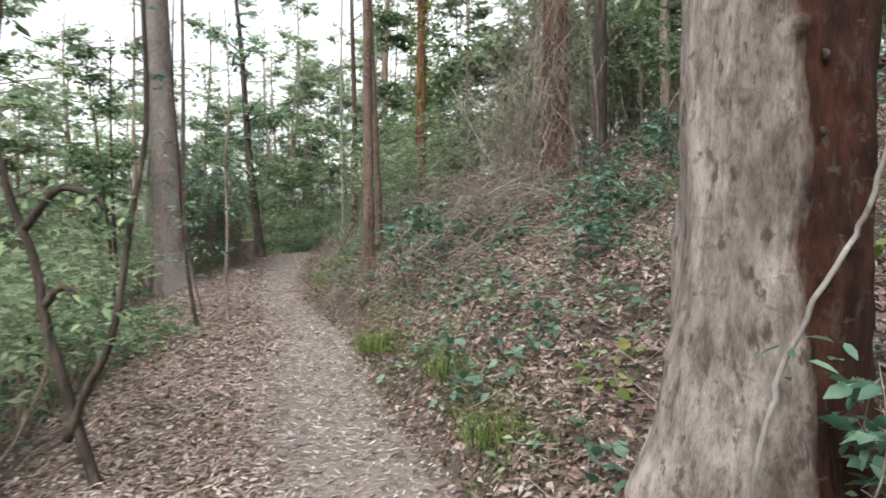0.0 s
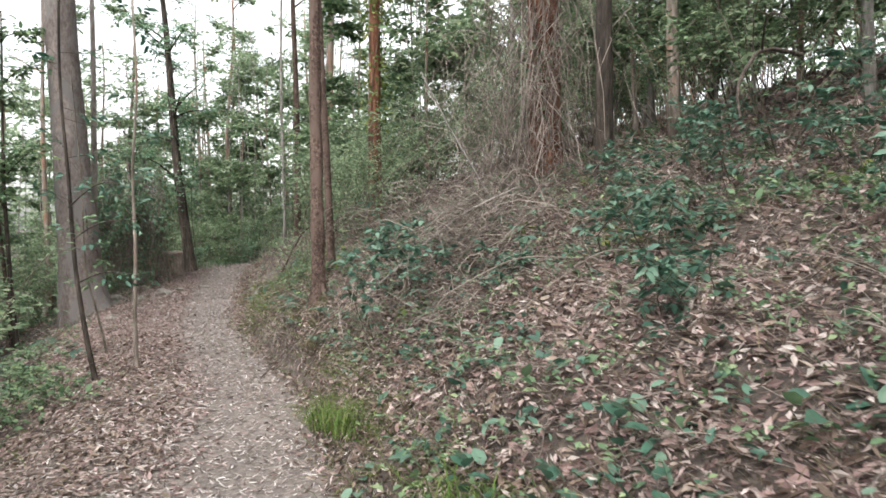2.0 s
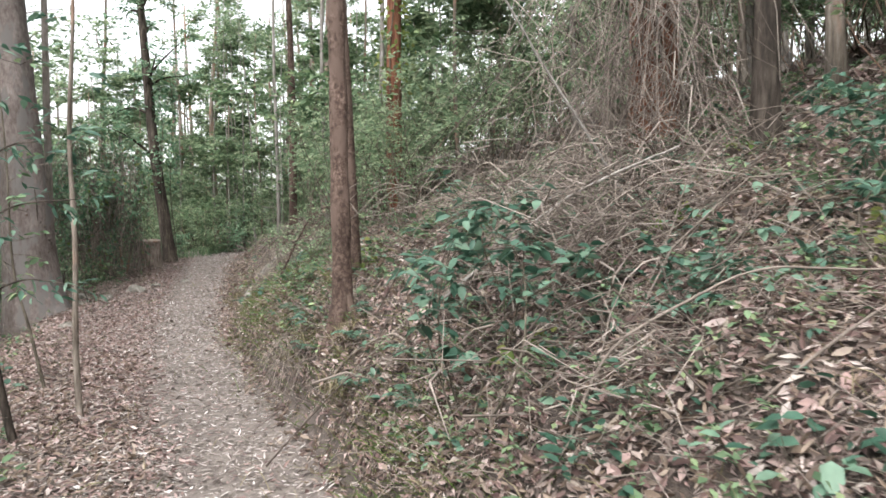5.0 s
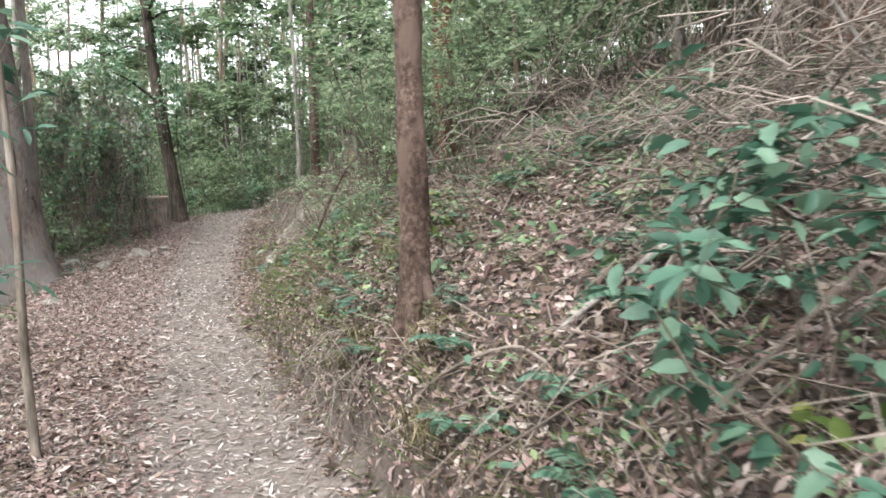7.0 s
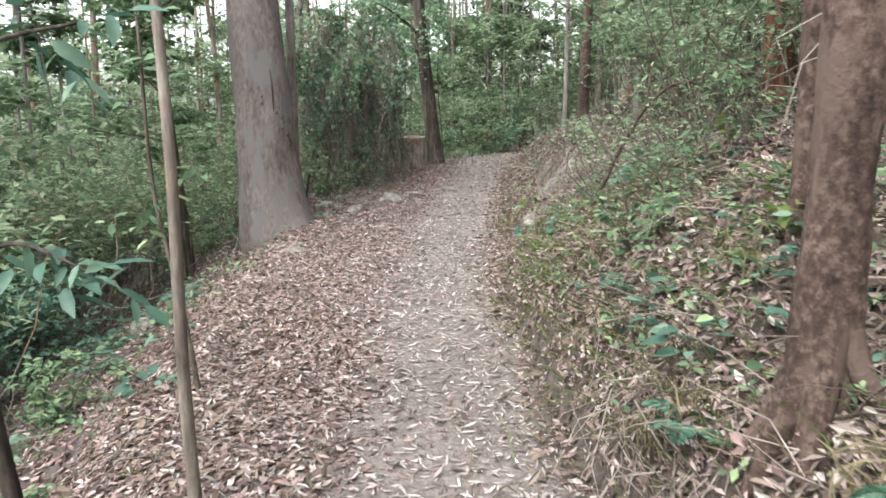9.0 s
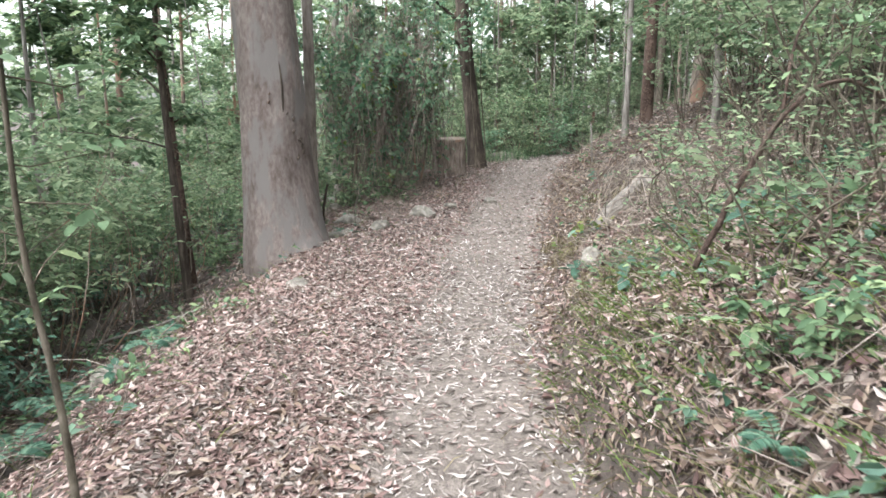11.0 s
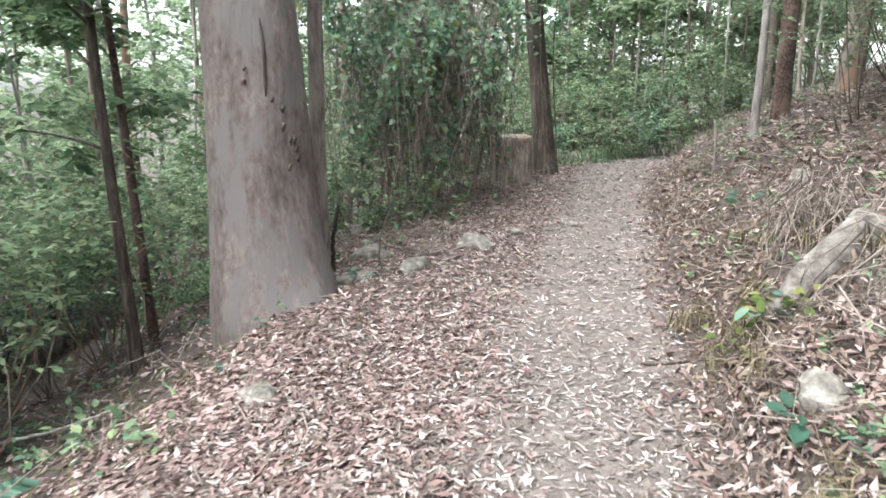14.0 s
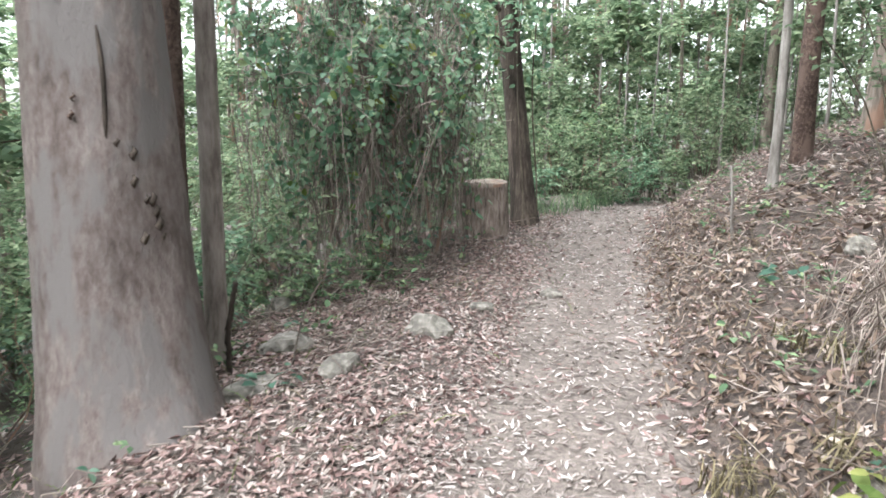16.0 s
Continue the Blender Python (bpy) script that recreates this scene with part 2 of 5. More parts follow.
def ripple(x, y):
    return (np.sin(3.1 * x + 1.7 * y) * np.sin(2.3 * y - 1.1 * x) * 0.5 + np.sin(7.3 * x - 2.9 * y + 1) * np.sin(5.9 * y + 3.3 * x) * 0.3 + np.sin(15 * x + 4 * y) * np.sin(13 * y - 6 * x) * 0.13)


def lumps(x, y):
    """Small uneven hummocks, in no one direction."""
    z = 0.0
    for a, f, p in ((0.3, 5.3, 0.0), (1.2, 6.9, 1.1), (2.2, 8.3, 2.7), (2.9, 10.1, 4.0), (0.8, 12.7, 5.2), (1.8, 15.1, 0.7)):
        u = x * math.cos(a) + y * math.sin(a)
        z = z + np.sin(f * u + p + 1.3 * np.sin(0.37 * f * (y * math.cos(a) - x * math.sin(a)) + p)) * 5.3 / f
    return z / 2.4


def ground_z(x, y):
    x, y = np.asarray(x, float), np.asarray(y, float)
    xr, w = along(RIGHT, y), along(WIDTH, y)
    dr, dl = np.maximum(x - xr, 0), np.maximum(xr - w - x, 0)
    bank = along(CUT, y) * (1 - np.exp(-dr / 0.35)) + 11 * (1 - np.exp(-0.43 * dr / 11))
    s = np.maximum(dl - along(SHOULDER, y), 0)
    fall = -5 * (1 - np.exp(-0.55 * s * s / (s + 0.4) / 5))
    rough = 0.012 + 0.095 * (1 - np.exp(-dr / 0.5)) + 0.05 * (1 - np.exp(-dl / 1.0))
    crown = -0.03 * np.cos(np.clip((x - xr + w / 2) / (w / 2), -1, 1) * 1.57)
    return along(LEVEL, y) + bank + fall + crown + rough * ripple(x, y) + (0.004 + 0.05 * (1 - np.exp(-dr / 0.4)) + 0.02 * (1 - np.exp(-dl / 0.8))) * lumps(x, y)


def gz(x, y):
    return float(ground_z(x, y))


# ---- mesh tools ----


def mesh_object(name, verts, tris, material, smooth=True):
    """One mesh object from arrays of corners and triangles."""
    verts, tris = np.asarray(verts, np.float32), np.asarray(tris, np.int32)
    me = bpy.data.meshes.new(name)
    me.vertices.add(len(verts))
    me.vertices.foreach_set("co", verts.ravel())
    me.loops.add(tris.size)
    me.loops.foreach_set("vertex_index", tris.ravel())
    me.polygons.add(len(tris))
    me.polygons.foreach_set("loop_start", np.arange(0, tris.size, 3, dtype=np.int32))
    me.polygons.foreach_set("use_smooth", np.full(len(tris), smooth))
    me.update(calc_edges=True)
    me.materials.append(material)
    return new(name, me)


def part(name, arrays, material, parent, label="", smooth=True, kind=""):
    ob = mesh_object(name, *arrays, material, smooth)
    ob.parent = parent
    return tagged(ob, label, kind=kind)


def joined(pieces):
    vs, ts, k = [], [], 0
    for v, t in pieces:
        vs.append(v), ts.append(np.asarray(t) + k)
        k += len(v)
    return np.concatenate(vs), np.concatenate(ts)


def unit(v):
    return v / np.maximum(np.linalg.norm(v, axis=-1, keepdims=True), 1e-9)


def tube(points, radii, sides=8, cap=True, swell=None):
    """A round limb along points; swell(z, angle) scales its radius."""
    p, r = np.asarray(points, float), np.asarray(radii, float)
    d = unit(np.gradient(p, axis=0))
    ref = np.array([1.0, 0, 0]) if abs(d[:, 0]).max() < 0.9 else np.array([0, 1.0, 0])
    u = unit(ref - (d @ ref)[:, None] * d)
    w = np.cross(d, u)
    a = np.linspace(0, 2 * np.pi, sides, endpoint=False)
    rr = r[:, None] * np.ones(sides)
    if swell is not None:
        rr = rr * swell(p[:, 2][:, None], a[None])
    v = p[:, None] + rr[..., None] * (np.cos(a)[None, :, None] * u[:, None] + np.sin(a)[None, :, None] * w[:, None])
    i, j = np.meshgrid(np.arange(len(p) - 1), np.arange(sides), indexing="ij")
    a0, a1 = i * sides + j, i * sides + (j + 1) % sides
    t = np.concatenate([np.stack([a0, a1, a1 + sides], -1).reshape(-1, 3), np.stack([a0, a1 + sides, a0 + sides], -1).reshape(-1, 3)])
    v = v.reshape(-1, 3)
    if cap:
        n = len(v)
        v = np.concatenate([v, p[:1], p[-1:]])
        k, m = np.arange(sides), (np.arange(sides) + 1) % sides
        top = (len(p) - 1) * sides
        t = np.concatenate([t, np.stack([m, k, np.full(sides, n)], -1), np.stack([top + k, top + m, np.full(sides, n + 1)], -1)])
    return v, t


def curve_points(ctrl, n):
    """A smooth line through control points."""
    c = np.asarray(ctrl, float)
    s = np.linspace(0, len(c) - 1, n)
    k = np.clip(s.astype(int), 0, len(c) - 2)
    f = (s - k)[:, None]
    p0, p1, p2, p3 = c[np.maximum(k - 1, 0)], c[k], c[k + 1], c[np.minimum(k + 2, len(c) - 1)]
    return 0.5 * (2 * p1 + (p2 - p0) * f + (2 * p0 - 5 * p1 + 4 * p2 - p3) * f**2 + (3 * p1 - p0 - 3 * p2 + p3) * f**3)


def leaves(base, ahead, up, length, width, fold=0.14, droop=0.15):
    """Ovate leaves, folded along the midrib and drooping, of eight triangles each."""
    d = unit(ahead)
    s = unit(np.cross(d, up))
    n = np.cross(s, d)
    L, W = length[:, None], width[:, None]

    def at(f, side, k):
        return base + d * L * f + s * W * side * k + n * (W * fold * abs(side) - L * droop * f * f)

    v = np.stack([base, at(0.24, 1, 0.42), at(0.24, 0, 0), at(0.24, -1, 0.42), at(0.62, 1, 0.43), at(0.62, 0, 0), at(0.62, -1, 0.43), at(1, 0, 0)], 1)
    f = np.array([[0, 2, 1], [0, 3, 2], [1, 2, 5], [1, 5, 4], [2, 3, 6], [2, 6, 5], [4, 5, 7], [5, 6, 7]])
    t = (f[None] + np.arange(len(base))[:, None, None] * 8).reshape(-1, 3)
    return v.reshape(-1, 3), t


def flakes(base, ahead, up, length, width, curl=0.12):
    """Simpler bent leaves of two triangles each, for litter and far crowns."""
    d = unit(ahead)
    s = unit(np.cross(d, up))
    n = np.cross(s, d)
    L, W = length[:, None], width[:, None]
    v = np.stack([base, base + d * L * 0.45 + s * W * 0.5 + n * L * curl, base + d * L, base + d * L * 0.55 - s * W * 0.5 + n * L * curl * 0.6], 1)
    k = np.arange(len(base))[:, None, None] * 4
    t = (np.array([[0, 2, 1], [0, 3, 2]])[None] + k).reshape(-1, 3)
    return v.reshape(-1, 3), t


def sprays(rng, origin, way, reach, count, length, width, near=True, hang=0.2):
    """Leaves set to both sides along many twigs."""
    n = len(origin)
    s = (np.arange(count)[None] + rng.uniform(0.1, 0.9, (n, count))) / count
    side = np.where(np.arange(count) % 2, 1.0, -1.0)[None, :, None]
    w = unit(way)
    across = unit(np.cross(w, np.array([0, 0, 1.0])) + 1e-6)
    base = origin[:, None] + w[:, None] * (s * reach[:, None])[..., None]
    ahead = w[:, None] * rng.uniform(0.2, 0.9, (n, count, 1)) + across[:, None] * side * rng.uniform(0.4, 1.0, (n, count, 1)) + rng.normal(0, 0.25, (n, count, 3))
    ahead[..., 2] -= hang
    up = np.array([0, 0, 1.0]) + rng.normal(0, 0.4, (n, count, 3))
    size = rng.uniform(0.6, 1.2, n * count)
    make = leaves if near else flakes
    return make(base.reshape(-1, 3), ahead.reshape(-1, 3), up.reshape(-1, 3), size * length, size * width)


def twigs(rng, origin, way, reach, thick, sag=0.1, sides=3):
    """Many thin bent twigs, each a tapering three-sided tube of two lengths."""
    w = unit(way)
    n = len(origin)
    bend = rng.normal(0, 0.14, (n, 3)) * reach[:, None]
    mid = origin + w * reach[:, None] * 0.5 + bend
    tip = origin + w * reach[:, None] - np.array([0, 0, 1.0]) * (sag * reach)[:, None]
    u = unit(np.cross(w, rng.normal(0, 1, (n, 3))))
    x = np.cross(w, u)
    rings = []
    for c, k in ((origin, 1.0), (mid, 0.75), (tip, 0.35)):
        for j in range(sides):
            a = 2 * np.pi * j / sides
            rings.append(c + (u * np.cos(a) + x * np.sin(a)) * (thick * k)[:, None])
    v = np.stack(rings, 1)
    f = []
    for r in range(2):
        for j in range(sides):
            a, b = r * sides + j, r * sides + (j + 1) % sides
            f += [[a, b, b + sides], [a, b + sides, a + sides]]
    t = (np.array(f)[None] + np.arange(n)[:, None, None] * 3 * sides).reshape(-1, 3)
    return v.reshape(-1, 3), t


def scatter_dirs(rng, n, lift=0.3):
    a = rng.uniform(0, 2 * np.pi, n)
    return unit(np.stack([np.cos(a), np.sin(a), rng.normal(lift, 0.35, n)], -1))


def thing(name, x, y, z=None, turn=0.0):
    e = new(name)
    e.empty_display_size = 0.2
    e.matrix_basis = pose(x, y, gz(x, y) if z is None else z, 0, 0, turn)
    return e


# ---- ground ----


def build_ground():
    def axis(lo, a, b, hi, fine, n):
        g = np.linspace(0, 1, n)[1:] ** 2.6
        return np.concatenate([(a - (a - lo) * g)[::-1], np.arange(a, b + fine / 2, fine), b + (hi - b) * g])

    xs, ys = axis(-900, -11, 9, 900, 0.1, 40), axis(-900, -3, 28, 900, 0.1, 40)
    X, Y = np.meshgrid(xs, ys)
    Z = ground_z(X, Y)
    r = np.hypot(X, Y)
    Z = np.where(r > 120, Z * 120 / r, Z)
    v = np.stack([X, Y, Z], -1).reshape(-1, 3)
    nx = len(xs)
    i, j = np.meshgrid(np.arange(len(ys) - 1), np.arange(nx - 1), indexing="ij")
    q = (i * nx + j).ravel()
    t = np.concatenate([np.stack([q, q + 1, q + 1 + nx], -1), np.stack([q, q + 1 + nx, q + nx], -1)])
    ob = mesh_object("ground", v, t, SOIL)
    xr, w = along(RIGHT, v[:, 1]), along(WIDTH, v[:, 1])
    off = (v[:, 0] - (xr - w * 0.5)) / w
    worn = np.minimum((0.47 - off) / 0.1, (0.62 + off) / 0.16) + 0.6 * ripple(v[:, 0] * 1.3, v[:, 1])
    verge = 0.45 * np.clip((1.7 + off) / 0.4, 0, 1) * (off < 0)
    at = ob.data.attributes.new("trodden", "FLOAT", "POINT")
    at.data.foreach_set("value", np.maximum(np.clip(worn, 0, 1), verge).astype(np.float32))
    return tagged(ob, "trodden dirt path cut along a leaf-strewn forest slope", "ground", kind="structure")


build_ground()

# ---- trees ----


def trunk_line(rng, h, lean=(0.0, 0.0), sway=0.1, n=16):
    z = np.linspace(0, 1, n) ** (1.25 if n < 100 else 1.9) * h
    p = rng.uniform(0, 6.28, 2)
    x = lean[0] * z + sway * np.sin(z * 0.7 + p[0]) * (z / (z + 1.5))
    y = lean[1] * z + sway * np.sin(z * 0.6 + p[1]) * (z / (z + 1.5))
    return np.stack([x - x[0], y - y[0], z - 0.25], -1)


def limbs_and_crown(rng, line, r, low, count, reach, leaf, per, near, spread=0.35, dense=1.0):
    """Boughs from the trunk above a height, and the leaf sprays at their ends."""
    h = line[-1, 2]
    boughs, origins, ways = [], [], []
    for _ in range(count):
        z = low + (h * 0.97 - low) * rng.uniform(0, 1) ** dense
        at = np.array([np.interp(z, line[:, 2], line[:, k]) for k in range(3)])
        a = rng.uniform(0, 6.28)
        size = reach * rng.uniform(0.5, 1.1) * (1 - 0.45 * (z - low) / max(h - low, 0.1))
        out = np.array([np.cos(a), np.sin(a), rng.uniform(0.15, 0.9)])
        pts = curve_points([at, at + out * size * 0.45, at + out * size * np.array([1, 1, 0.75]) + rng.normal(0, 0.12, 3) * size], 7)
        boughs.append(tube(pts, np.linspace(max(r * 0.28, 0.008), 0.004, 7), 5))
        k = per
        s = rng.uniform(0.3, 1.0, k)
        o = np.stack([np.interp(s, np.linspace(0, 1, 7), pts[:, c]) for c in range(3)], -1) + rng.normal(0, spread * size * 0.45, (k, 3)) * np.array([1, 1, 0.6])
        origins.append(o)
        ways.append(unit(scatter_dirs(rng, k, 0.0) + out * 0.4))
    o, w = np.concatenate(origins), np.concatenate(ways)
    return boughs, sprays(rng, o, w, rng.uniform(0.15, 0.45, len(o)), 7 if near else 8, leaf[0], leaf[1], near)


def make_tree(rng, name, x, y, h, r, bark_mat, label, lean=(0, 0), sway=0.1, low=5.0, boughs=7, reach=2.2, leaf=(0.13, 0.045), per=16, leaf_mat=None, sides=12, rings=18, flare=0.5, near=False, category="tree", group="", dense=1.0):
    e = thing(name, x, y)
    line = trunk_line(rng, h, lean, sway, rings)
    rad = r * (1 - 0.72 * (line[:, 2] + 0.25) / h) * (1 + flare * np.exp(-(line[:, 2] + 0.25) / 0.28))
    ph = rng.uniform(0, 6.28, 3)

    def swell(z, a):
        return 1 + 0.10 * np.exp(-np.maximum(z, 0) / 0.5) * np.sin(4 * a + ph[0]) + 0.035 * np.sin(3 * a + 2.1 * z + ph[1]) + 0.025 * np.sin(7 * a - 5 * z + ph[2])

    skin = tube(line, rad, sides, swell=swell)
    part("trunk", gnarled(skin, h, r * 0.16, r * 0.1, r * 0.2) if sides > 18 else skin, bark_mat, e)
    limb, crown = limbs_and_crown(rng, line, r, low, boughs, reach, leaf, per, near, dense=dense)
    for b in limb:
        part("branch", b, bark_mat, e)
    part("crown", crown, leaf_mat or CANOPY, e, kind="stuff")
    return tagged(e, label, category, group)


def rng_of(k):
    return np.random.default_rng(k)


def pocked(line, rad, sides, seed, depth=0.02, flare_to=None, flare=0.3, lobes=5, root=0.55):
    """A thick old trunk with root flare, dents and bulges."""
    r = rng_of(seed)
    ph = r.uniform(0, 6.28, 6)

    def swell(z, a):
        zz = np.maximum(z, 0)
        k = 1 + flare * np.exp(-zz / 0.32) * (0.6 + 0.4 * np.sin(lobes * a + ph[0]))
        if flare_to is not None:
            k = k + root * np.exp(-zz / 0.45) * np.maximum(np.cos(a - flare_to), 0) ** 3
        k = k + 0.03 * np.sin(2 * a + 1.1 * z + ph[1]) + 0.018 * np.sin(5 * a - 2.3 * z + ph[2])
        return k + depth * np.sin(9 * a + 3.7 * z + ph[3]) * np.sin(4.3 * z + ph[4]) * 0.6

    return tube(line, rad, sides, swell=swell)


def gnarled(arrays, seed, coarse, fine, wart=0.0, body=None):
    """Dents, wrinkles and warts pushed into a trunk's skin."""
    v, t = arrays
    v = v.copy()
    c = v.copy()
    c[:, 2] *= 0.4
    off = Vector((seed * 1.7, seed * 0.9, 0))
    mid = v[:, :2].mean(0)
    for k in range(len(v)):
        p = Vector(c[k]) + off
        d = coarse * noise.noise(p * 7) + fine * noise.noise(p * 24)
        if wart:
            d += wart * max(0.0, noise.noise(Vector(v[k]) * 11 + off) - 0.42)
        n = v[k, :2] - mid
        n = n / max(np.linalg.norm(n), 1e-6)
        v[k, :2] += n * d
    return v, t


def old_gum_near():
    """The grey trunk beside the start of the path."""
    x, y = 1.1, 2.35
    e = thing("tree", x, y)
    r = rng_of(3)
    z = np.concatenate([np.linspace(-0.35, 3.2, 150), np.linspace(3.4, 13, 18)])
    line = np.stack([0.012 * np.maximum(z, 0) + 0.025 * np.sin(z * 1.3), 0.02 * np.sin(z), z], -1)
    rad = 0.315 * (1 - 0.035 * np.clip(z, 0, 12))
    trunk = part("trunk", gnarled(pocked(line, rad, 120, 5, 0.03, flare_to=3.6, flare=0.2, root=0.42), 4, 0.022, 0.009, 0.06), NEAR_BARK, e)
    for k, (a, h, s) in enumerate(((3.55, 0.95, 0.05), (3.62, 0.86, 0.025), (4.4, 1.5, 0.014), (4.75, 1.45, 0.014), (4.72, 1.22, 0.012), (4.05, 0.52, 0.018))):
        c = np.interp(h, z, line[:, 0])
        rr = np.interp(h, z, rad) * 1.01
        n = np.array([np.cos(a), np.sin(a), 0])
        at = np.array([c, 0.02 * np.sin(h), h]) + n * rr
        v, t = tube(curve_points([at - n * 0.03 + [0, 0, -s * 1.6], at - n * s * 0.42, at - n * 0.03 + [0, 0, s * 1.6]], 7), np.array([0.1, 0.7, 1, 1.05, 1, 0.7, 0.1]) * s * 0.75, 10)
        part("knot", (v, t), BARK_DARK, trunk, "dark scar in the bark")
    limb, crown = limbs_and_crown(r, line, 0.3, 7.0, 9, 3.4, (0.14, 0.04), 22, False)
    for b in limb:
        part("branch", b, BARK_GREY, e)
    part("crown", crown, CANOPY, e, kind="stuff")
    tagged(e, "thick grey-barked gum tree with a red-brown flank beside the path", "tree")
    v = new("climbing_vine")
    v.matrix_basis = pose(x, y, gz(x, y))
    zb = -gz(x, y)
    c = curve_points([(-0.23, -0.42, zb + 0.38), (-0.21, -0.42, zb + 0.67), (-0.15, -0.42, zb + 0.92), (-0.07, -0.42, zb + 1.12), (0.04, -0.41, zb + 1.29), (0.14, -0.39, zb + 1.5), (0.25, -0.36, zb + 1.9), (0.32, -0.3, zb + 2.6), (0.36, -0.1, zb + 3.6), (0.4, 0.05, zb + 4.4)], 60)
    part("stem", tube(c + rng_of(8).normal(0, 0.004, c.shape), np.linspace(0.0095, 0.007, 60), 7), BARK_PALE, v)
    k = rng_of(9)
    o = c[[14, 15, 16, 17]] + k.normal(0, 0.01, (4, 3))
    part("foliage", sprays(k, o, np.array([[1, -0.5, 0.1], [0.6, -0.8, 0.2], [-0.5, -0.6, 0.2], [0.9, -0.4, -0.1]]), np.full(4, 0.14), 2, 0.08, 0.035), BLUE, v, kind="stuff")
    tagged(v, "thin pale climbing vine leaning on the grey gum trunk", "vine")


def old_gum_left():
    """The broad smooth pinkish trunk on the path's low side."""
    x, y = -6.13, 15.45
    e = thing("tree", x, y)
    r = rng_of(13)
    z = np.concatenate([np.linspace(-0.55, 4.2, 70), np.linspace(4.5, 16, 16)])
    line = np.stack([0.03 - 0.055 * z + 0.012 * np.sin(z * 0.9), 0.012 * z, z], -1)
    rad = 0.335 * (1 - 0.03 * np.clip(z, 0, 14)) + 0.1 * np.exp(-np.maximum(z, 0) / 1.1)
    trunk = part("trunk", gnarled(pocked(line, rad, 80, 15, 0.006, flare_to=-0.15, flare=0.1, lobes=5, root=0.5), 7, 0.008, 0.003, 0.02), BARK_PINK, e)

    def on(a, h, out=0.0):
        rr = np.interp(h, z, rad) * 1.0 + out
        return np.array([np.interp(h, z, line[:, 0]) + np.cos(a) * rr, np.interp(h, z, line[:, 1]) + np.sin(a) * rr, h])

    face = -0.66
    slit = np.array([on(face - 0.02 * np.sin(h * 9), h, 0.006) for h in np.linspace(1.62, 2.12, 14)])
    part("bark_slit", tube(slit, np.array([0.3, 0.7, 1, 1, 1.1, 0.9, 1, 1.2, 1, 1.1, 1, 0.9, 0.7, 0.3]) * 0.011, 6), BARK_DARK, trunk, "dark vertical split in the bark")
    for a, h, s in ((face + 0.5, 1.33, 0.022), (face + 0.54, 1.27, 0.02), (face + 0.56, 1.21, 0.024), (face + 0.6, 1.15, 0.017), (face + 0.3, 1.55, 0.02), (face + 0.27, 1.42, 0.018), (face + 0.42, 1.33, 0.014), (face - 0.42, 1.72, 0.013), (face - 0.38, 1.8, 0.01), (face + 0.1, 1.6, 0.014), (face + 0.33, 1.15, 0.022), (face + 0.85, 0.12, 0.06), (face + 0.5, 0.78, 0.014)):
        part("knot", tube(np.array([on(a, h - s * 1.9, 0.0), on(a - 0.02, h - s * 0.6, s * 0.2), on(a + 0.03, h + s * 0.5, s * 0.2), on(a, h + s * 1.7, 0.0)]), np.array([0.2, 0.9, 0.7, 0.15]) * s, 8), BARK_DARK if s > 0.013 else BARK_BROWN, trunk, "dark knot in the smooth bark")
    limb, crown = limbs_and_crown(r, line, 0.35, 8.0, 10, 3.8, (0.14, 0.04), 24, False)
    for b in limb:
        part("branch", b, BARK_PINK, e)
    part("crown", crown, CANOPY, e, kind="stuff")
    tagged(e, "massive smooth pinkish-grey gum trunk on the downhill edge", "tree")


old_gum_near()
old_gum_left()

ridged = make_tree(rng_of(21), "tree", -1.04, 9.64, 11, 0.078, BARK_BROWN, "slim reddish-brown ridged tree rooted in the cut bank", (-0.012, 0.01), 0.02, 6, 7, 2.0, sides=32, rings=170, flare=0.75)
for a, d, r0 in ((3.6, 0.3, 0.075), (2.8, 0.26, 0.07), (4.4, 0.28, 0.07), (5.4, 0.26, 0.055), (1.0, 0.26, 0.05)):
    out = np.array([math.cos(a), math.sin(a)])
    q = [(*(out * d * k), gz(-1.04 + out[0] * d * k, 9.64 + out[1] * d * k) - gz(-1.04, 9.64) + h) for k, h in ((0.0, 0.36), (0.22, 0.16), (0.55, 0.02), (1.0, -0.08))]
    part("root", tube(curve_points(np.array(q), 12), np.linspace(r0, 0.012, 12), 8), BARK_BROWN, ridged, "flaring surface root")
make_tree(rng_of(22), "tree", -0.96, 10.42, 9, 0.05, BARK_BROWN, "thin brown tree close behind a reddish trunk", (-0.03, 0.0), 0.03, 5.5, 6, 1.6, sides=12, rings=24, flare=0.4)
make_tree(rng_of(23), "tree", -0.46, 14.48, 13, 0.125, BARK_RED, "straight red-brown tree wrapped in green vine", (-0.005, 0.0), 0.03, 4.6, 10, 1.3, (0.11, 0.06), 30, BRIGHT, sides=16, rings=26, flare=0.3)
make_tree(rng_of(24), "tree", 2.03, 8.96, 12, 0.095, BARK_DARK, "straight dark-barked tree up on the slope", (0.0, 0.0), 0.03, 6, 6, 2.0, sides=14, rings=24)
make_tree(rng_of(25), "tree", 1.62, 10.0, 14, 0.21, BARK_RED, "stout red-brown tree hung with dead vines", (0.0, 0.02), 0.04, 7, 8, 3.0, sides=24, rings=30)
make_tree(rng_of(26), "tree", -5.62, 21.1, 10, 0.15, BARK_DARK, "dark leaning tree behind a cut stump", (-0.1, 0.03), 0.08, 1.9, 16, 1.7, (0.11, 0.058), 26, VINE_LEAF, sides=14, rings=26)
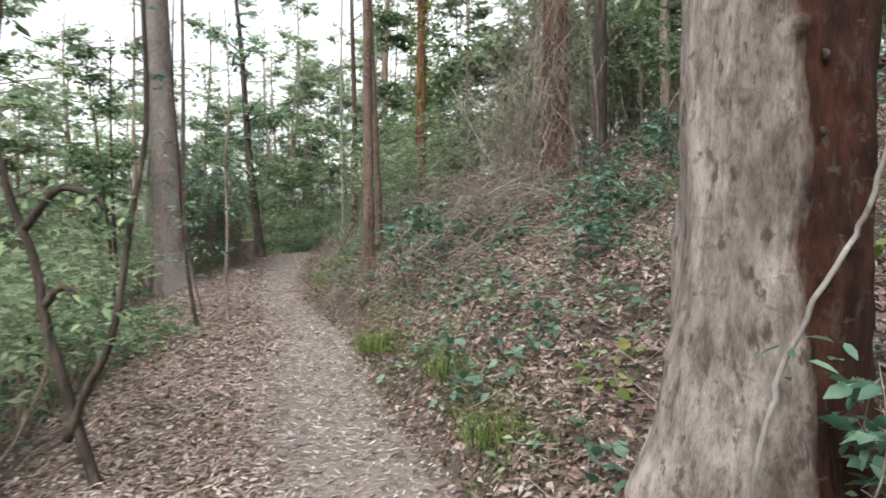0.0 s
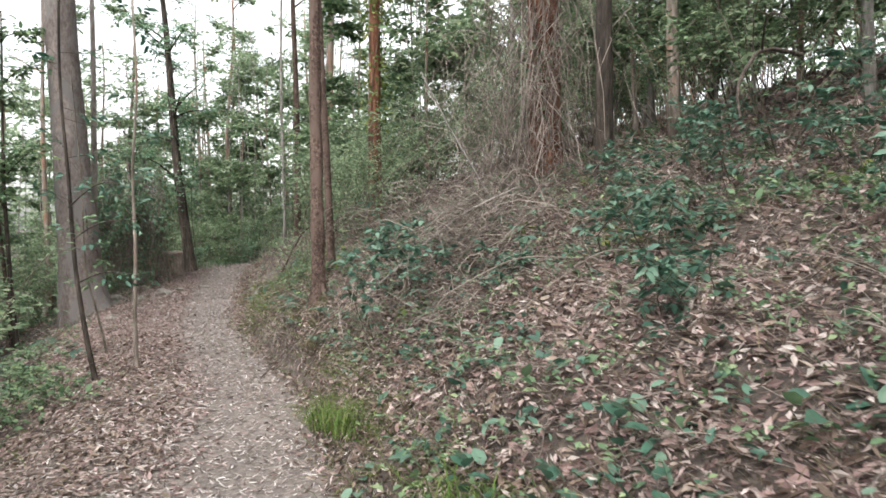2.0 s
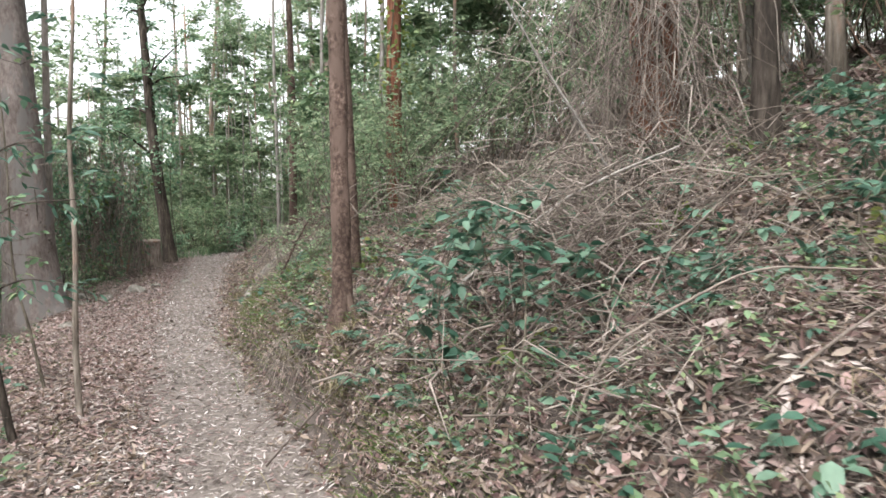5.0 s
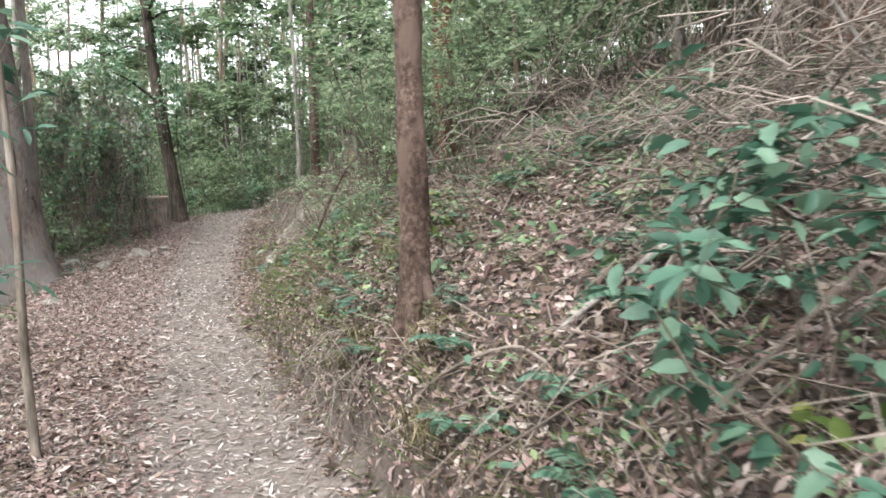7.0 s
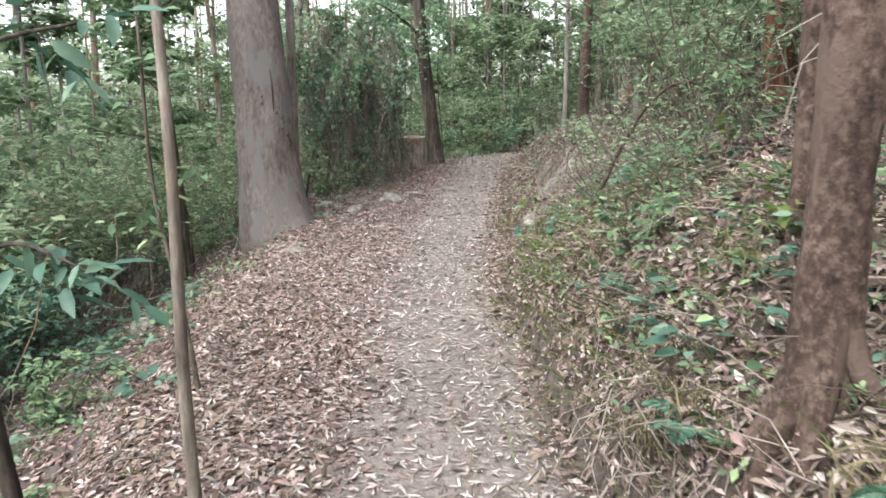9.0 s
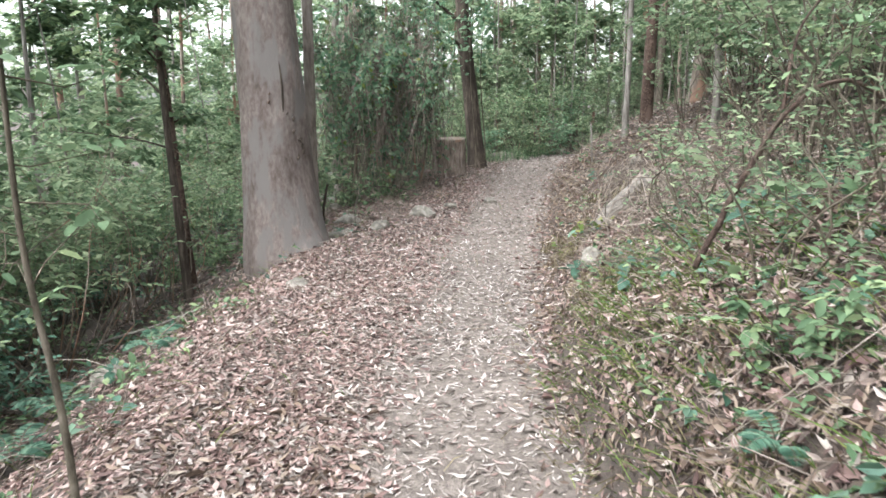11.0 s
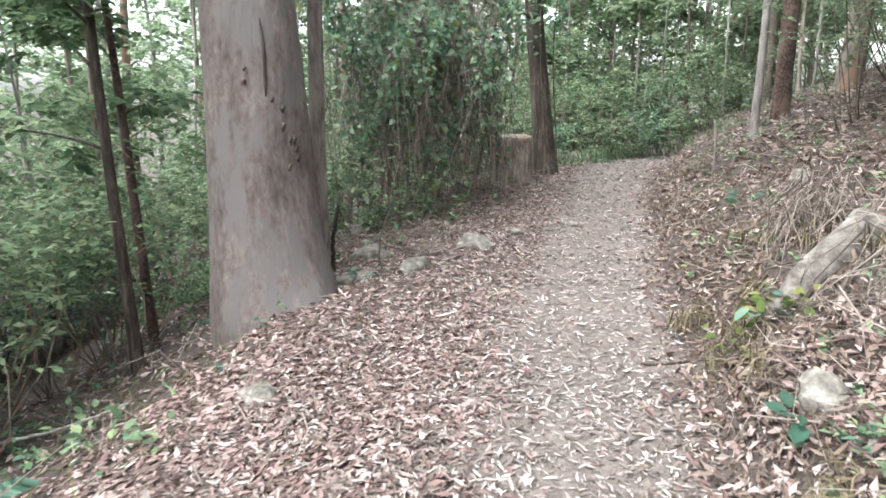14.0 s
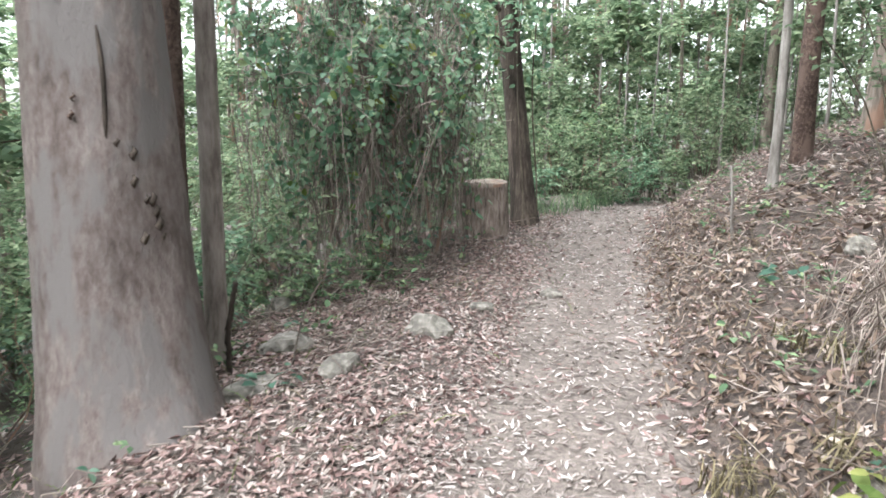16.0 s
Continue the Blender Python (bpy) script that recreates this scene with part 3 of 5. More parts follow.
make_tree(rng_of(27), "tree", -6.14, 16.17, 11, 0.072, BARK_GREY, "slim grey mottled tree close behind a massive trunk", (0.0, 0.01), 0.03, 6.5, 5, 1.6, sides=14, rings=26)
make_tree(rng_of(28), "tree", -6.76, 16.55, 12, 0.085, BARK_BROWN, "dark reddish tree behind a massive smooth trunk", (-0.02, 0.0), 0.05, 6, 6, 2.0, sides=14, rings=24)
make_tree(rng_of(29), "tree", -10.6, 23.6, 12, 0.1, BARK_PLAIN, "slender grey tree down the slope", (0.0, 0.0), 0.06, 7, 6, 2.0)
make_tree(rng_of(30), "tree", -2.95, 20.06, 12, 0.045, BARK_PALE, "pale slender tree at the top of the bank", (0.0, 0.0), 0.04, 5, 6, 1.8)
make_tree(rng_of(31), "tree", -2.68, 20.7, 12, 0.1, BARK_BROWN, "brown vine-hung tree at the top of the bank", (-0.005, 0.0), 0.04, 6, 7, 2.2)
make_tree(rng_of(32), "tree", -1.95, 21.6, 12, 0.14, BARK_PLAIN, "grey-brown tree high on the bank", (0.03, 0.0), 0.04, 6, 7, 2.2)
make_tree(rng_of(33), "tree", -7.15, 15.1, 6.5, 0.05, BARK_DARK, "thin dark tree below the path", (-0.03, 0.0), 0.06, 1.7, 13, 1.0, (0.13, 0.065), 22, GREEN, near=True)
make_tree(rng_of(34), "tree", -7.43, 15.55, 6.5, 0.045, BARK_BROWN, "thin brown leaning tree below the path", (-0.1, 0.0), 0.05, 1.8, 13, 1.0, (0.13, 0.065), 22, GREEN, near=True)

# forest around: a few kinds of tree, repeated
FOREST = []
kinds = ((12, 0.11, BARK_PLAIN, 2.6, 2.4, "tall grey-brown forest tree with a loose crown"), (13, 0.14, BARK_PALE, 3.4, 2.6, "tall pale-barked gum in the forest"), (9, 0.05, BARK_PALE, 1.2, 1.8, "slim grey forest tree with leafy side boughs"), (11, 0.08, BARK_PLAIN, 1.8, 2.1, "grey-barked forest tree leafy along its trunk"), (7, 0.04, BARK_PLAIN, 0.6, 1.6, "young forest tree leafy from low down"), (9.5, 0.06, BARK_PALE, 1.4, 1.9, "slender grey forest tree with open boughs"))
for k, (h, r, mat, low, reach, label) in enumerate(kinds):
    FOREST.append(make_tree(rng_of(40 + k), "tree", -14 - 1.7 * k, 26 + 2.4 * ((k * 5) % 7), h, r, mat, label, (0.01 * (k - 2), 0.0), 0.12, low, 9, reach, (0.2, 0.09) if k != 1 else (0.22, 0.07), 32, (CANOPY, CANOPY, GREEN, CANOPY, CANOPY, GREEN)[k], sides=7, rings=10, group="forest trees", dense=1.55))
POLE = make_tree(rng_of(48), "tree", 4.4, 15.6, 8, 0.024, BARK_PALE, "thin pale pole-like young tree", (0.01, 0.0), 0.1, 2.6, 4, 1.0, (0.13, 0.055), 12, CANOPY, sides=6, rings=9, group="pole trees", dense=1.2)


def clear_of(x, y, keep):
    return all((x - a) ** 2 + (y - b) ** 2 > d * d for a, b, d in keep)


def offset(x, y):
    """Metres to the path's edge: positive up the bank, negative down the slope, 0 on it."""
    xr, w = float(along(RIGHT, y)), float(along(WIDTH, y))
    return x - xr if x > xr else min(x - (xr - w), 0.0)


def clearing(x, y):
    """A gap in the canopy over the vine thicket and the bend."""
    return ((x + 7.2) / 4.6) ** 2 + ((y - 20.5) / 4.6) ** 2 < 1


taken = [(1.12, 2.35, 2.5), (-6.13, 15.45, 1.5), (-1.04, 9.64, 1.2), (-0.46, 14.5, 1.0), (1.62, 10, 1.2), (2.03, 8.96, 1.0), (-2.8, 20.3, 0.8)]
rf = rng_of(77)
trees = 0
for _ in range(6000):
    if trees >= 104:
        break
    x, y = rf.uniform(-26, 20), rf.uniform(-8, 46)
    d = offset(x, y)
    ahead = y > 2
    if y < 6 and abs(x) < 13:
        continue
    if -1.6 < d < 2.3 or (ahead and d < 0 and y < 20 and d > -4.0) or (y < 16 and d > 0 and d < 5 and x < 4 and y > -2) or not clear_of(x, y, taken) or clearing(x, y):
        continue
    if (d < 0 and rf.random() < 0.25 and y < 30) or (y < 8 and rf.random() < 0.6):
        continue
    taken.append((x, y, 1.1 if y > 14 else 1.8))
    k = int(rf.choice(6, p=(0.16, 0.12, 0.2, 0.18, 0.18, 0.16)))
    copy_thing(FOREST[k], pose(x, y, gz(x, y), rf.normal(0, 1.5), rf.normal(0, 1.5), rf.uniform(0, 360)))
    trees += 1

for k, x, y in ((4, -2.3, 25.2), (4, -4.4, 26.4), (4, -3.3, 29.0), (2, -5.4, 30.5), (4, -1.4, 27.5), (3, -7.4, 28.5), (5, -2.4, 32.0), (4, -6.2, 33.5), (4, -9.6, 27.0), (5, -4.6, 35.0), (3, -3.2, 37.5), (5, -9.4, 29.5), (4, -12.5, 30.0), (4, -5.6, 27.6), (2, -7.8, 31.5), (4, -14.5, 27.5), (4, -11.0, 14.6), (2, -13.0, 16.0), (4, -9.8, 12.2), (5, -12.0, 11.4), (4, 0.6, 15.2), (2, 1.9, 13.2), (4, 3.4, 11.6), (3, 3.2, 9.8), (5, 4.6, 8.4), (4, 5.2, 10.6), (3, 6.4, 7.2), (5, 4.0, 12.6), (0, 6.8, 9.8), (4, 7.8, 12.0), (5, 5.6, 13.8), (3, 3.0, 14.8), (4, 8.6, 8.6), (5, 7.2, 5.4), (3, 9.2, 6.4), (2, -13.2, 19.5), (4, -8.3, 27.2), (1, -11.5, 26.5), (0, -6.4, 29.2), (0, -2.8, 26.8), (3, -4.2, 31.6), (0, -8.2, 33.0), (3, -11.0, 29.2), (0, -5.2, 36.5), (4, -1.0, 19.2), (2, -1.7, 18.0), (5, -0.7, 16.9), (4, 0.3, 18.3), (2, -11.4, 16.9), (4, -10.6, 11.0), (0, -9.8, 28.4), (0, -6.9, 31.8), (5, -10.2, 31.4), (3, -2.0, 30.2), (0, -3.9, 33.8), (5, -8.4, 35.2), (3, -13.6, 31.6), (5, -15.2, 24.0), (0, -15.8, 28.8), (5, -16.0, 19.0), (0, -14.6, 15.6), (4, -11.6, 18.6), (4, -9.2, 6.8), (2, -7.4, 6.4), (0, -14.2, 21.4), (0, -11.6, 27.4), (3, -15.6, 25.2), (0, -17.4, 22.6), (3, -16.6, 29.0), (0, -17.0, 33.0), (3, -18.5, 31.0), (0, -16.0, 35.5), (3, -20.0, 34.0), (0, -14.5, 34.5)):
    copy_thing(FOREST[k], pose(x, y, gz(x, y), 0, 0, (x * 377 + y * 211) % 360))
for x, y in ((-4.6, 25.0), (-3.6, 25.8), (-5.3, 26.1), (-2.6, 26.3), (-4.1, 27.3), (-1.6, 25.9), (-3.0, 28.0), (-5.9, 27.2), (-0.6, 27.0), (-2.1, 29.4), (-4.9, 29.0), (-6.8, 26.4), (-2.2, 23.8), (-1.2, 22.6), (-1.6, 24.4)):
    copy_thing(POLE, pose(x, y, gz(x, y), 0, 0, (x * 417 + y * 129) % 360))
for _ in range(95):  # thin poles between the trees
    x, y = rf.uniform(-15, 10), rf.uniform(9, 34)
    d = offset(x, y)
    if -4.5 < d < 2.6 and y < 25 or clearing(x, y) and y < 21.5:
        continue
    copy_thing(POLE, pose(x, y, gz(x, y), rf.normal(0, 3), rf.normal(0, 3), rf.uniform(0, 360)))

# ---- shrubs ----


def make_shrub(rng, x, y, h, spread, stems, per, leaf, mat, label, count=7, near=True, name="shrub", stem_mat=None, group="", bare=0.25):
    e = thing(name, x, y)
    tubes, origins, ways = [], [], []
    for _ in range(stems):
        a = rng.uniform(0, 6.28)
        out = np.array([np.cos(a), np.sin(a), 0]) * spread * rng.uniform(0.2, 1)
        base = out * 0.15 - np.array([0, 0, 0.12])
        top = out + np.array([0, 0, h * rng.uniform(0.6, 1.0)])
        pts = curve_points([base, base * 0.5 + top * 0.45 + rng.normal(0, 0.13 * h, 3) * [1, 1, 0.2], base * 0.2 + top * 0.8 + rng.normal(0, 0.1 * h, 3) * [1, 1, 0.2], top + rng.normal(0, 0.07 * h, 3)], 8)
        tubes.append(tube(pts, np.linspace(0.004 + 0.002 * h, 0.002, 8), 5))
        s = rng.uniform(bare, 1.0, per)
        origins.append(np.stack([np.interp(s, np.linspace(0, 1, 8), pts[:, c]) for c in range(3)], -1))
        ways.append(scatter_dirs(rng, per, 0.25))
    o, w = np.concatenate(origins), np.concatenate(ways)
    reach = rng.uniform(0.12, 0.4, len(o)) * min(1.0, 0.4 + 0.4 * h) * (spread / 0.6) ** 0.5
    for tb in tubes:
        part("stem", tb, stem_mat or STEM, e)
    k = slice(None, None, 1 if near else 5)
    part("twig", twigs(rng, o[k], w[k], reach[k], np.full(len(o[k]), 0.003), 0.08), stem_mat or STEM, e, kind="stuff")
    part("foliage", sprays(rng, o, w, reach, count, leaf[0], leaf[1], near), mat, e, kind="stuff")
    return tagged(e, label, "shrub", group)


SHRUBS = [
    make_shrub(rng_of(101), -7.4, 12.3, 1.8, 0.85, 10, 15, (0.085, 0.042), GREEN, "green undergrowth shrub with thin grey stems", near=False, group="undergrowth", bare=0.4, stem_mat=BARK_PLAIN),
    make_shrub(rng_of(102), -6.6, 11.2, 1.2, 0.8, 7, 24, (0.075, 0.038), BLUE, "bluish-green small-leaved undergrowth shrub", near=False, group="undergrowth"),
    make_shrub(rng_of(103), -8.6, 13.4, 2.6, 1.0, 9, 18, (0.095, 0.045), CANOPY, "tall thin-stemmed understorey shrub", near=False, group="undergrowth", bare=0.4, stem_mat=BARK_PLAIN),
    make_shrub(rng_of(104), 3.4, 8.0, 2.1, 1.0, 7, 20, (0.08, 0.04), CANOPY, "light green open understorey shrub", near=False, group="undergrowth"),
    make_shrub(rng_of(105), -5.3, 10.1, 0.42, 0.45, 7, 14, (0.055, 0.03), GREEN, "low green shrub in the leaf litter", near=False, group="undergrowth", bare=0.1),
    make_shrub(rng_of(106), -10.2, 14.5, 3.6, 1.4, 9, 24, (0.12, 0.06), CANOPY, "large pale green understorey bush", near=False, group="undergrowth"),
]
rs = rng_of(202)
spots = []


def open_ground(x, y):
    """The low open patch between the massive trunk and the vine thicket."""
    return -9.5 < x < -5.2 and 16.2 < y < 20.6


def plant_shrub(x, y, choice, gap):
    """One more shrub, unless it stands too near to another or to a big trunk."""
    if not clear_of(x, y, [(a, b, gap) for a, b in spots]) or not clear_of(x, y, [(-6.1, 15.45, 0.95), (-6.0, 16.4, 0.5), (-5.8, 20.4, 0.7), (1.1, 2.35, 0.8)]):
        return
    if open_ground(x, y):
        choice = (4,)
    spots.append((x, y))
    copy_thing(SHRUBS[int(rs.choice(choice))], pose(x, y, gz(x, y), 0, 0, rs.uniform(0, 360)))


def edge(y, d):
    """The x at a distance from the path: positive from its uphill edge, negative from its downhill edge."""
    return float(along(RIGHT, y)) + d if d > 0 else float(along(RIGHT, y) - along(WIDTH, y)) + d


for _ in range(12):  # low growth close to the downhill edge
    y = rs.uniform(6.5, 11)
    plant_shrub(edge(y, -rs.uniform(1.1, 2.6) - (0.9 if 14.0 < y < 18.5 else 0.0)), y, (4,), 0.42)
for _ in range(185):  # the downhill undergrowth
    y = rs.uniform(2, 22)
    far = rs.uniform(0, 1) ** 1.3 * 6.5
    plant_shrub(edge(y, -far - (2.5 if y < 8 else 3.1)), y, (0, 2, 1) if far < 1 else (0, 0, 1, 2, 2, 3, 5), 0.55)
for _ in range(34):  # the leafy upper bank past the slim reddish tree
    y = rs.uniform(12.3, 22)
    plant_shrub(edge(y, rs.uniform(1.6, 5)), y, (3, 3, 3, 2, 5), 0.75)
for _ in range(165):  # high on the slope
    y = rs.uniform(3, 24)
    plant_shrub(edge(y, rs.uniform(4.2, 11)), y, (0, 2, 2, 3, 3, 5), 0.8)
for _ in range(60):  # leafy growth over the upper slope
    y = rs.uniform(8.5, 19)
    plant_shrub(edge(y, rs.uniform(3.4, 8.5)), y, (0, 1, 3, 3, 5), 0.7)
for k, x, y in ((3, -0.9, 15.8), (3, -0.5, 14.6), (0, -1.3, 17.2), (3, -0.2, 16.2), (3, -1.5, 18.6)):  # open scrub above the cut bank
    copy_thing(SHRUBS[k], pose(x, y, gz(x, y), 0, 0, (x * 631 + y * 117) % 360))
for _ in range(46):  # the thicket that closes the view where the path bends away
    y = rs.uniform(23.8, 31)
    plant_shrub(rs.uniform(-10, 1.5), y, (3, 3, 3, 5, 3, 0), 0.7)

for k, x, y in ((3, -3.35, 4.7), (0, -3.7, 5.7), (3, -3.9, 6.9), (0, -4.3, 7.9), (2, -3.2, 3.6)):  # beside the dark crooked sapling
    copy_thing(SHRUBS[k], pose(x, y, gz(x, y), 0, 0, (x * 531 + y * 217) % 360))

# low growth between the stones and the thicket
for k, x, y in ((4, -6.1, 18.0), (4, -6.35, 17.4)):
    copy_thing(SHRUBS[k], pose(x, y, gz(x, y), 0, 0, (x * 731 + y * 317) % 360))

# saplings beside the path


def make_sapling(rng, ctrl, r, label, leaf, mat, low, per, bark_mat=None, name="sapling", extra=()):
    c = np.asarray(ctrl, float)
    e = thing(name, c[0, 0], c[0, 1], c[0, 2])
    n = max(12, 5 * len(c))
    p = curve_points(c - c[0], n)
    part("trunk", tube(np.concatenate([p[:1] - [0, 0, 0.15], p]), np.concatenate([[r * 1.25], np.linspace(r, r * 0.35, n)]), 9), bark_mat or STEM, e)
    for x in extra:
        q = curve_points(np.asarray(x, float) - c[0], 18)
        part("branch", tube(q, np.linspace(r * (0.75 if r > 0.032 else 0.3), r * (0.36 if r > 0.032 else 0.12), 18), 7), bark_mat or STEM, e)
        part("foliage", sprays(rng, q[6::2], unit(q[-1:] - q[-6:-5] + np.zeros((6, 3))) + rng.normal(0, 0.45, (6, 3)), np.full(6, 0.24), 5, leaf[0] * 0.8, leaf[1] * 0.75), mat, e, kind="stuff")
    s = rng.uniform(low, 1.0, per)
    o = np.stack([np.interp(s, np.linspace(0, 1, n), p[:, k]) for k in range(3)], -1)
    w = scatter_dirs(rng, per, 0.25)
    reach = rng.uniform(0.2, 0.6, per)
    part("twig", twigs(rng, o, w, reach, np.full(per, 0.004), 0.1), bark_mat or STEM, e, kind="stuff")
    part("foliage", sprays(rng, o + w * reach[:, None] * 0.3, w, reach * 0.8, 6, leaf[0], leaf[1]), mat, e, kind="stuff")
    return tagged(e, label, "sapling")


g = gz(-1.85, 3.6)
make_sapling(rng_of(301), [(-1.85, 3.6, g), (-1.97, 3.62, 0.35), (-2.1, 3.6, 0.85), (-2.16, 3.6, 1.2), (-2.3, 3.62, 1.55), (-2.36, 3.6, 2.0), (-2.3, 3.6, 2.7), (-2.4, 3.6, 3.6)], 0.034, "dark crooked sapling with arching stems by the path", (0.09, 0.045), GREEN, 0.46, 44, BARK_DARK,
             extra=([(-2.0, 3.6, 0.22), (-1.88, 3.58, 0.5), (-1.75, 3.55, 0.72), (-1.68, 3.55, 1.0), (-1.62, 3.55, 1.4), (-1.53, 3.55, 1.9), (-1.55, 3.55, 2.7)], [(-2.2, 3.6, 1.35), (-2.0, 3.55, 1.55), (-1.8, 3.5, 1.52), (-1.7, 3.5, 1.42)], [(-2.1, 3.6, 0.95), (-1.95, 3.5, 1.05), (-1.85, 3.45, 0.98)]))
g = gz(-3.3, 9.15)
make_sapling(rng_of(302), [(-3.3, 9.15, g), (-3.4, 9.17, 0.5), (-3.5, 9.2, 1.2), (-3.55, 9.22, 2.0), (-3.62, 9.22, 3.2), (-3.6, 9.25, 4.6)], 0.03, "dark leaning sapling with broad leaves at the path edge", (0.12, 0.045), BLUE, 0.42, 16, BARK_DARK, extra=([(-3.52, 9.2, 1.45), (-3.2, 9.1, 1.62), (-2.75, 8.98, 1.66)], [(-3.48, 9.2, 1.0), (-3.15, 9.1, 1.12), (-2.8, 9.0, 1.08)], [(-3.54, 9.2, 1.8), (-3.2, 9.0, 2.0), (-2.9, 8.8, 2.02)]))
g = gz(-3.04, 9.6)
make_sapling(rng_of(303), [(-3.04, 9.6, g), (-3.06, 9.62, 0.6), (-3.04, 9.62, 1.3), (-3.06, 9.64, 2.2), (-3.0, 9.64, 3.2), (-3.05, 9.64, 4.4)], 0.026, "thin upright grey sapling at the path edge", (0.13, 0.055), BLUE, 0.45, 14, BARK_PLAIN)
g = gz(-3.75, 10.6)
make_sapling(rng_of(304), [(-3.75, 10.6, g), (-3.9, 10.7, 0.5), (-4.05, 10.75, 1.1), (-4.1, 10.8, 2.2), (-4.2, 10.8, 3.6)], 0.016, "spindly leaning sapling at the path edge", (0.1, 0.045), GREEN, 0.4, 16)

# shrubs on the bank
make_shrub(rng_of(311), -0.35, 7.5, 1.15, 0.5, 6, 12, (0.085, 0.045), BLUE, "broad-leaved green shrub growing on the bank", count=6, bare=0.35)
for k, (x, y, h) in enumerate(((1.25, 6.5, 0.7), (1.65, 6.2, 0.55), (2.4, 6.8, 0.8), (1.8, 7.3, 0.7), (3.0, 6.2, 0.8), (0.75, 7.3, 0.45), (3.5, 7.3, 1.0), (2.6, 7.8, 0.8), (3.7, 6.4, 0.7), (1.3, 5.3, 0.35), (2.4, 5.4, 0.4))):
    make_shrub(rng_of(320 + k), x, y, h, 0.62, 6, 8, (0.07, 0.036), BLUE, "bluish-green leafy shrub on the slope", count=8, bare=0.2, group="bank shrubs")
for k, (x, y, h) in enumerate(((-1.5, 11.3, 0.25), (-0.9, 11.9, 0.5))):
    make_shrub(rng_of(340 + k), x, y, h, 0.3 + 0.2 * h, 5, 9, (0.06, 0.03), GREEN, "small green shrub rooted in the cut bank", count=5, bare=0.1, group="bank shrubs")

# twiggy scrub on the bank past the slim reddish tree
for k, (x, y, h) in enumerate(((-1.55, 12.0, 0.8), (-1.1, 12.3, 1.1), (-1.75, 12.9, 0.75), (-1.3, 13.3, 1.1), (-0.6, 12.6, 1.3), (-1.9, 13.8, 0.7), (-1.2, 14.2, 1.2), (-0.5, 11.6, 1.0), (-0.2, 13.4, 1.4), (-1.5, 15.0, 1.1))):
    make_shrub(rng_of(360 + k), x, y, h, 0.55, 10, 6, (0.05, 0.026), (CANOPY, GREEN, CANOPY)[k % 3], "sparse twiggy grey-green scrub on the bank", count=5, near=False, bare=0.3, group="bank scrub")

# broad-leaved growth at the foot of the near gum
make_shrub(rng_of(381), 1.2, 1.8, 0.55, 0.14, 5, 7, (0.08, 0.047), BLUE, "broad-leaved plant growing against the gum trunk", count=4, bare=0.35)

# light green growth between the slim grey tree and the thicket, and at the bend
for k, (x, y, h) in enumerate(((-6.5, 17.3, 0.9), (-7.1, 17.6, 1.1), (-7.6, 17.1, 1.3), (-6.95, 16.95, 0.8))):
    make_shrub(rng_of(385 + k), x, y, h, 0.45, 7, 12, (0.075, 0.042), (CANOPY, VINE_LEAF)[k % 2], "light green leafy shrub below the path", count=6, bare=0.15, group="undergrowth")
for k, (x, y, h) in enumerate(((-5.3, 23.3, 0.7), (-4.7, 23.7, 0.8), (-4.1, 24.1, 0.9), (-6.0, 22.5, 0.7), (-5.7, 23.9, 1.3), (-4.6, 24.6, 1.4))):
    make_shrub(rng_of(391 + k), x, y, h, 0.5, 8, 14, (0.09, 0.045), (CANOPY, VINE_LEAF)[k % 2], "leafy green undergrowth closing the bend of the path", count=6, near=False, bare=0.05, group="undergrowth")

# ---- ground plants ----


def make_plant(rng, x, y, label, leaf, mat, n, rise=0.16, name="ground_plant", group="ground plants"):
    """A low plant: a stalk to each broad leaf."""
    e = thing(name, x, y)
    w = scatter_dirs(rng, n, 0.9)
    reach = rng.uniform(0.5, 1.2, n) * rise
    o = np.zeros((n, 3)) + rng.normal(0, 0.015, (n, 3)) * [1, 1, 0]
    o[:, 2] -= 0.02
    part("stalk", twigs(rng, o, w, reach, np.full(n, 0.0025), 0.0), STEM, e, kind="stuff")
    tip = o + unit(w) * reach[:, None]
    a = w * [1, 1, 0.2] + rng.normal(0, 0.3, (n, 3))
    s = rng.uniform(0.6, 1.2, n)
    part("foliage", leaves(tip, a, np.array([0, 0, 1.0]) + rng.normal(0, 0.3, (n, 3)), s * leaf[0], s * leaf[1], 0.12, 0.2), mat, e, kind="stuff")
    return tagged(e, label, "plant", group)


PLANTS = [
    make_plant(rng_of(401), 0.28, 4.05, "low plant with broad bluish-green leaves in leaf litter", (0.105, 0.062), BLUE, 15),
    make_plant(rng_of(402), -0.06, 6.62, "low green leafy plant in leaf litter", (0.09, 0.06), BLUE, 12),
    make_plant(rng_of(403), -2.86, 15.05, "yellow-green broad-leaved seedling at the path edge", (0.078, 0.052), BRIGHT, 24, 0.2),
    make_plant(rng_of(404), 0.35, 3.3, "small dark green seedling in leaf litter", (0.07, 0.04), GREEN, 10, 0.12),
    make_plant(rng_of(405), 0.5, 5.0, "spreading green ground plant in leaf litter", (0.08, 0.05), GREEN, 20, 0.22),
]
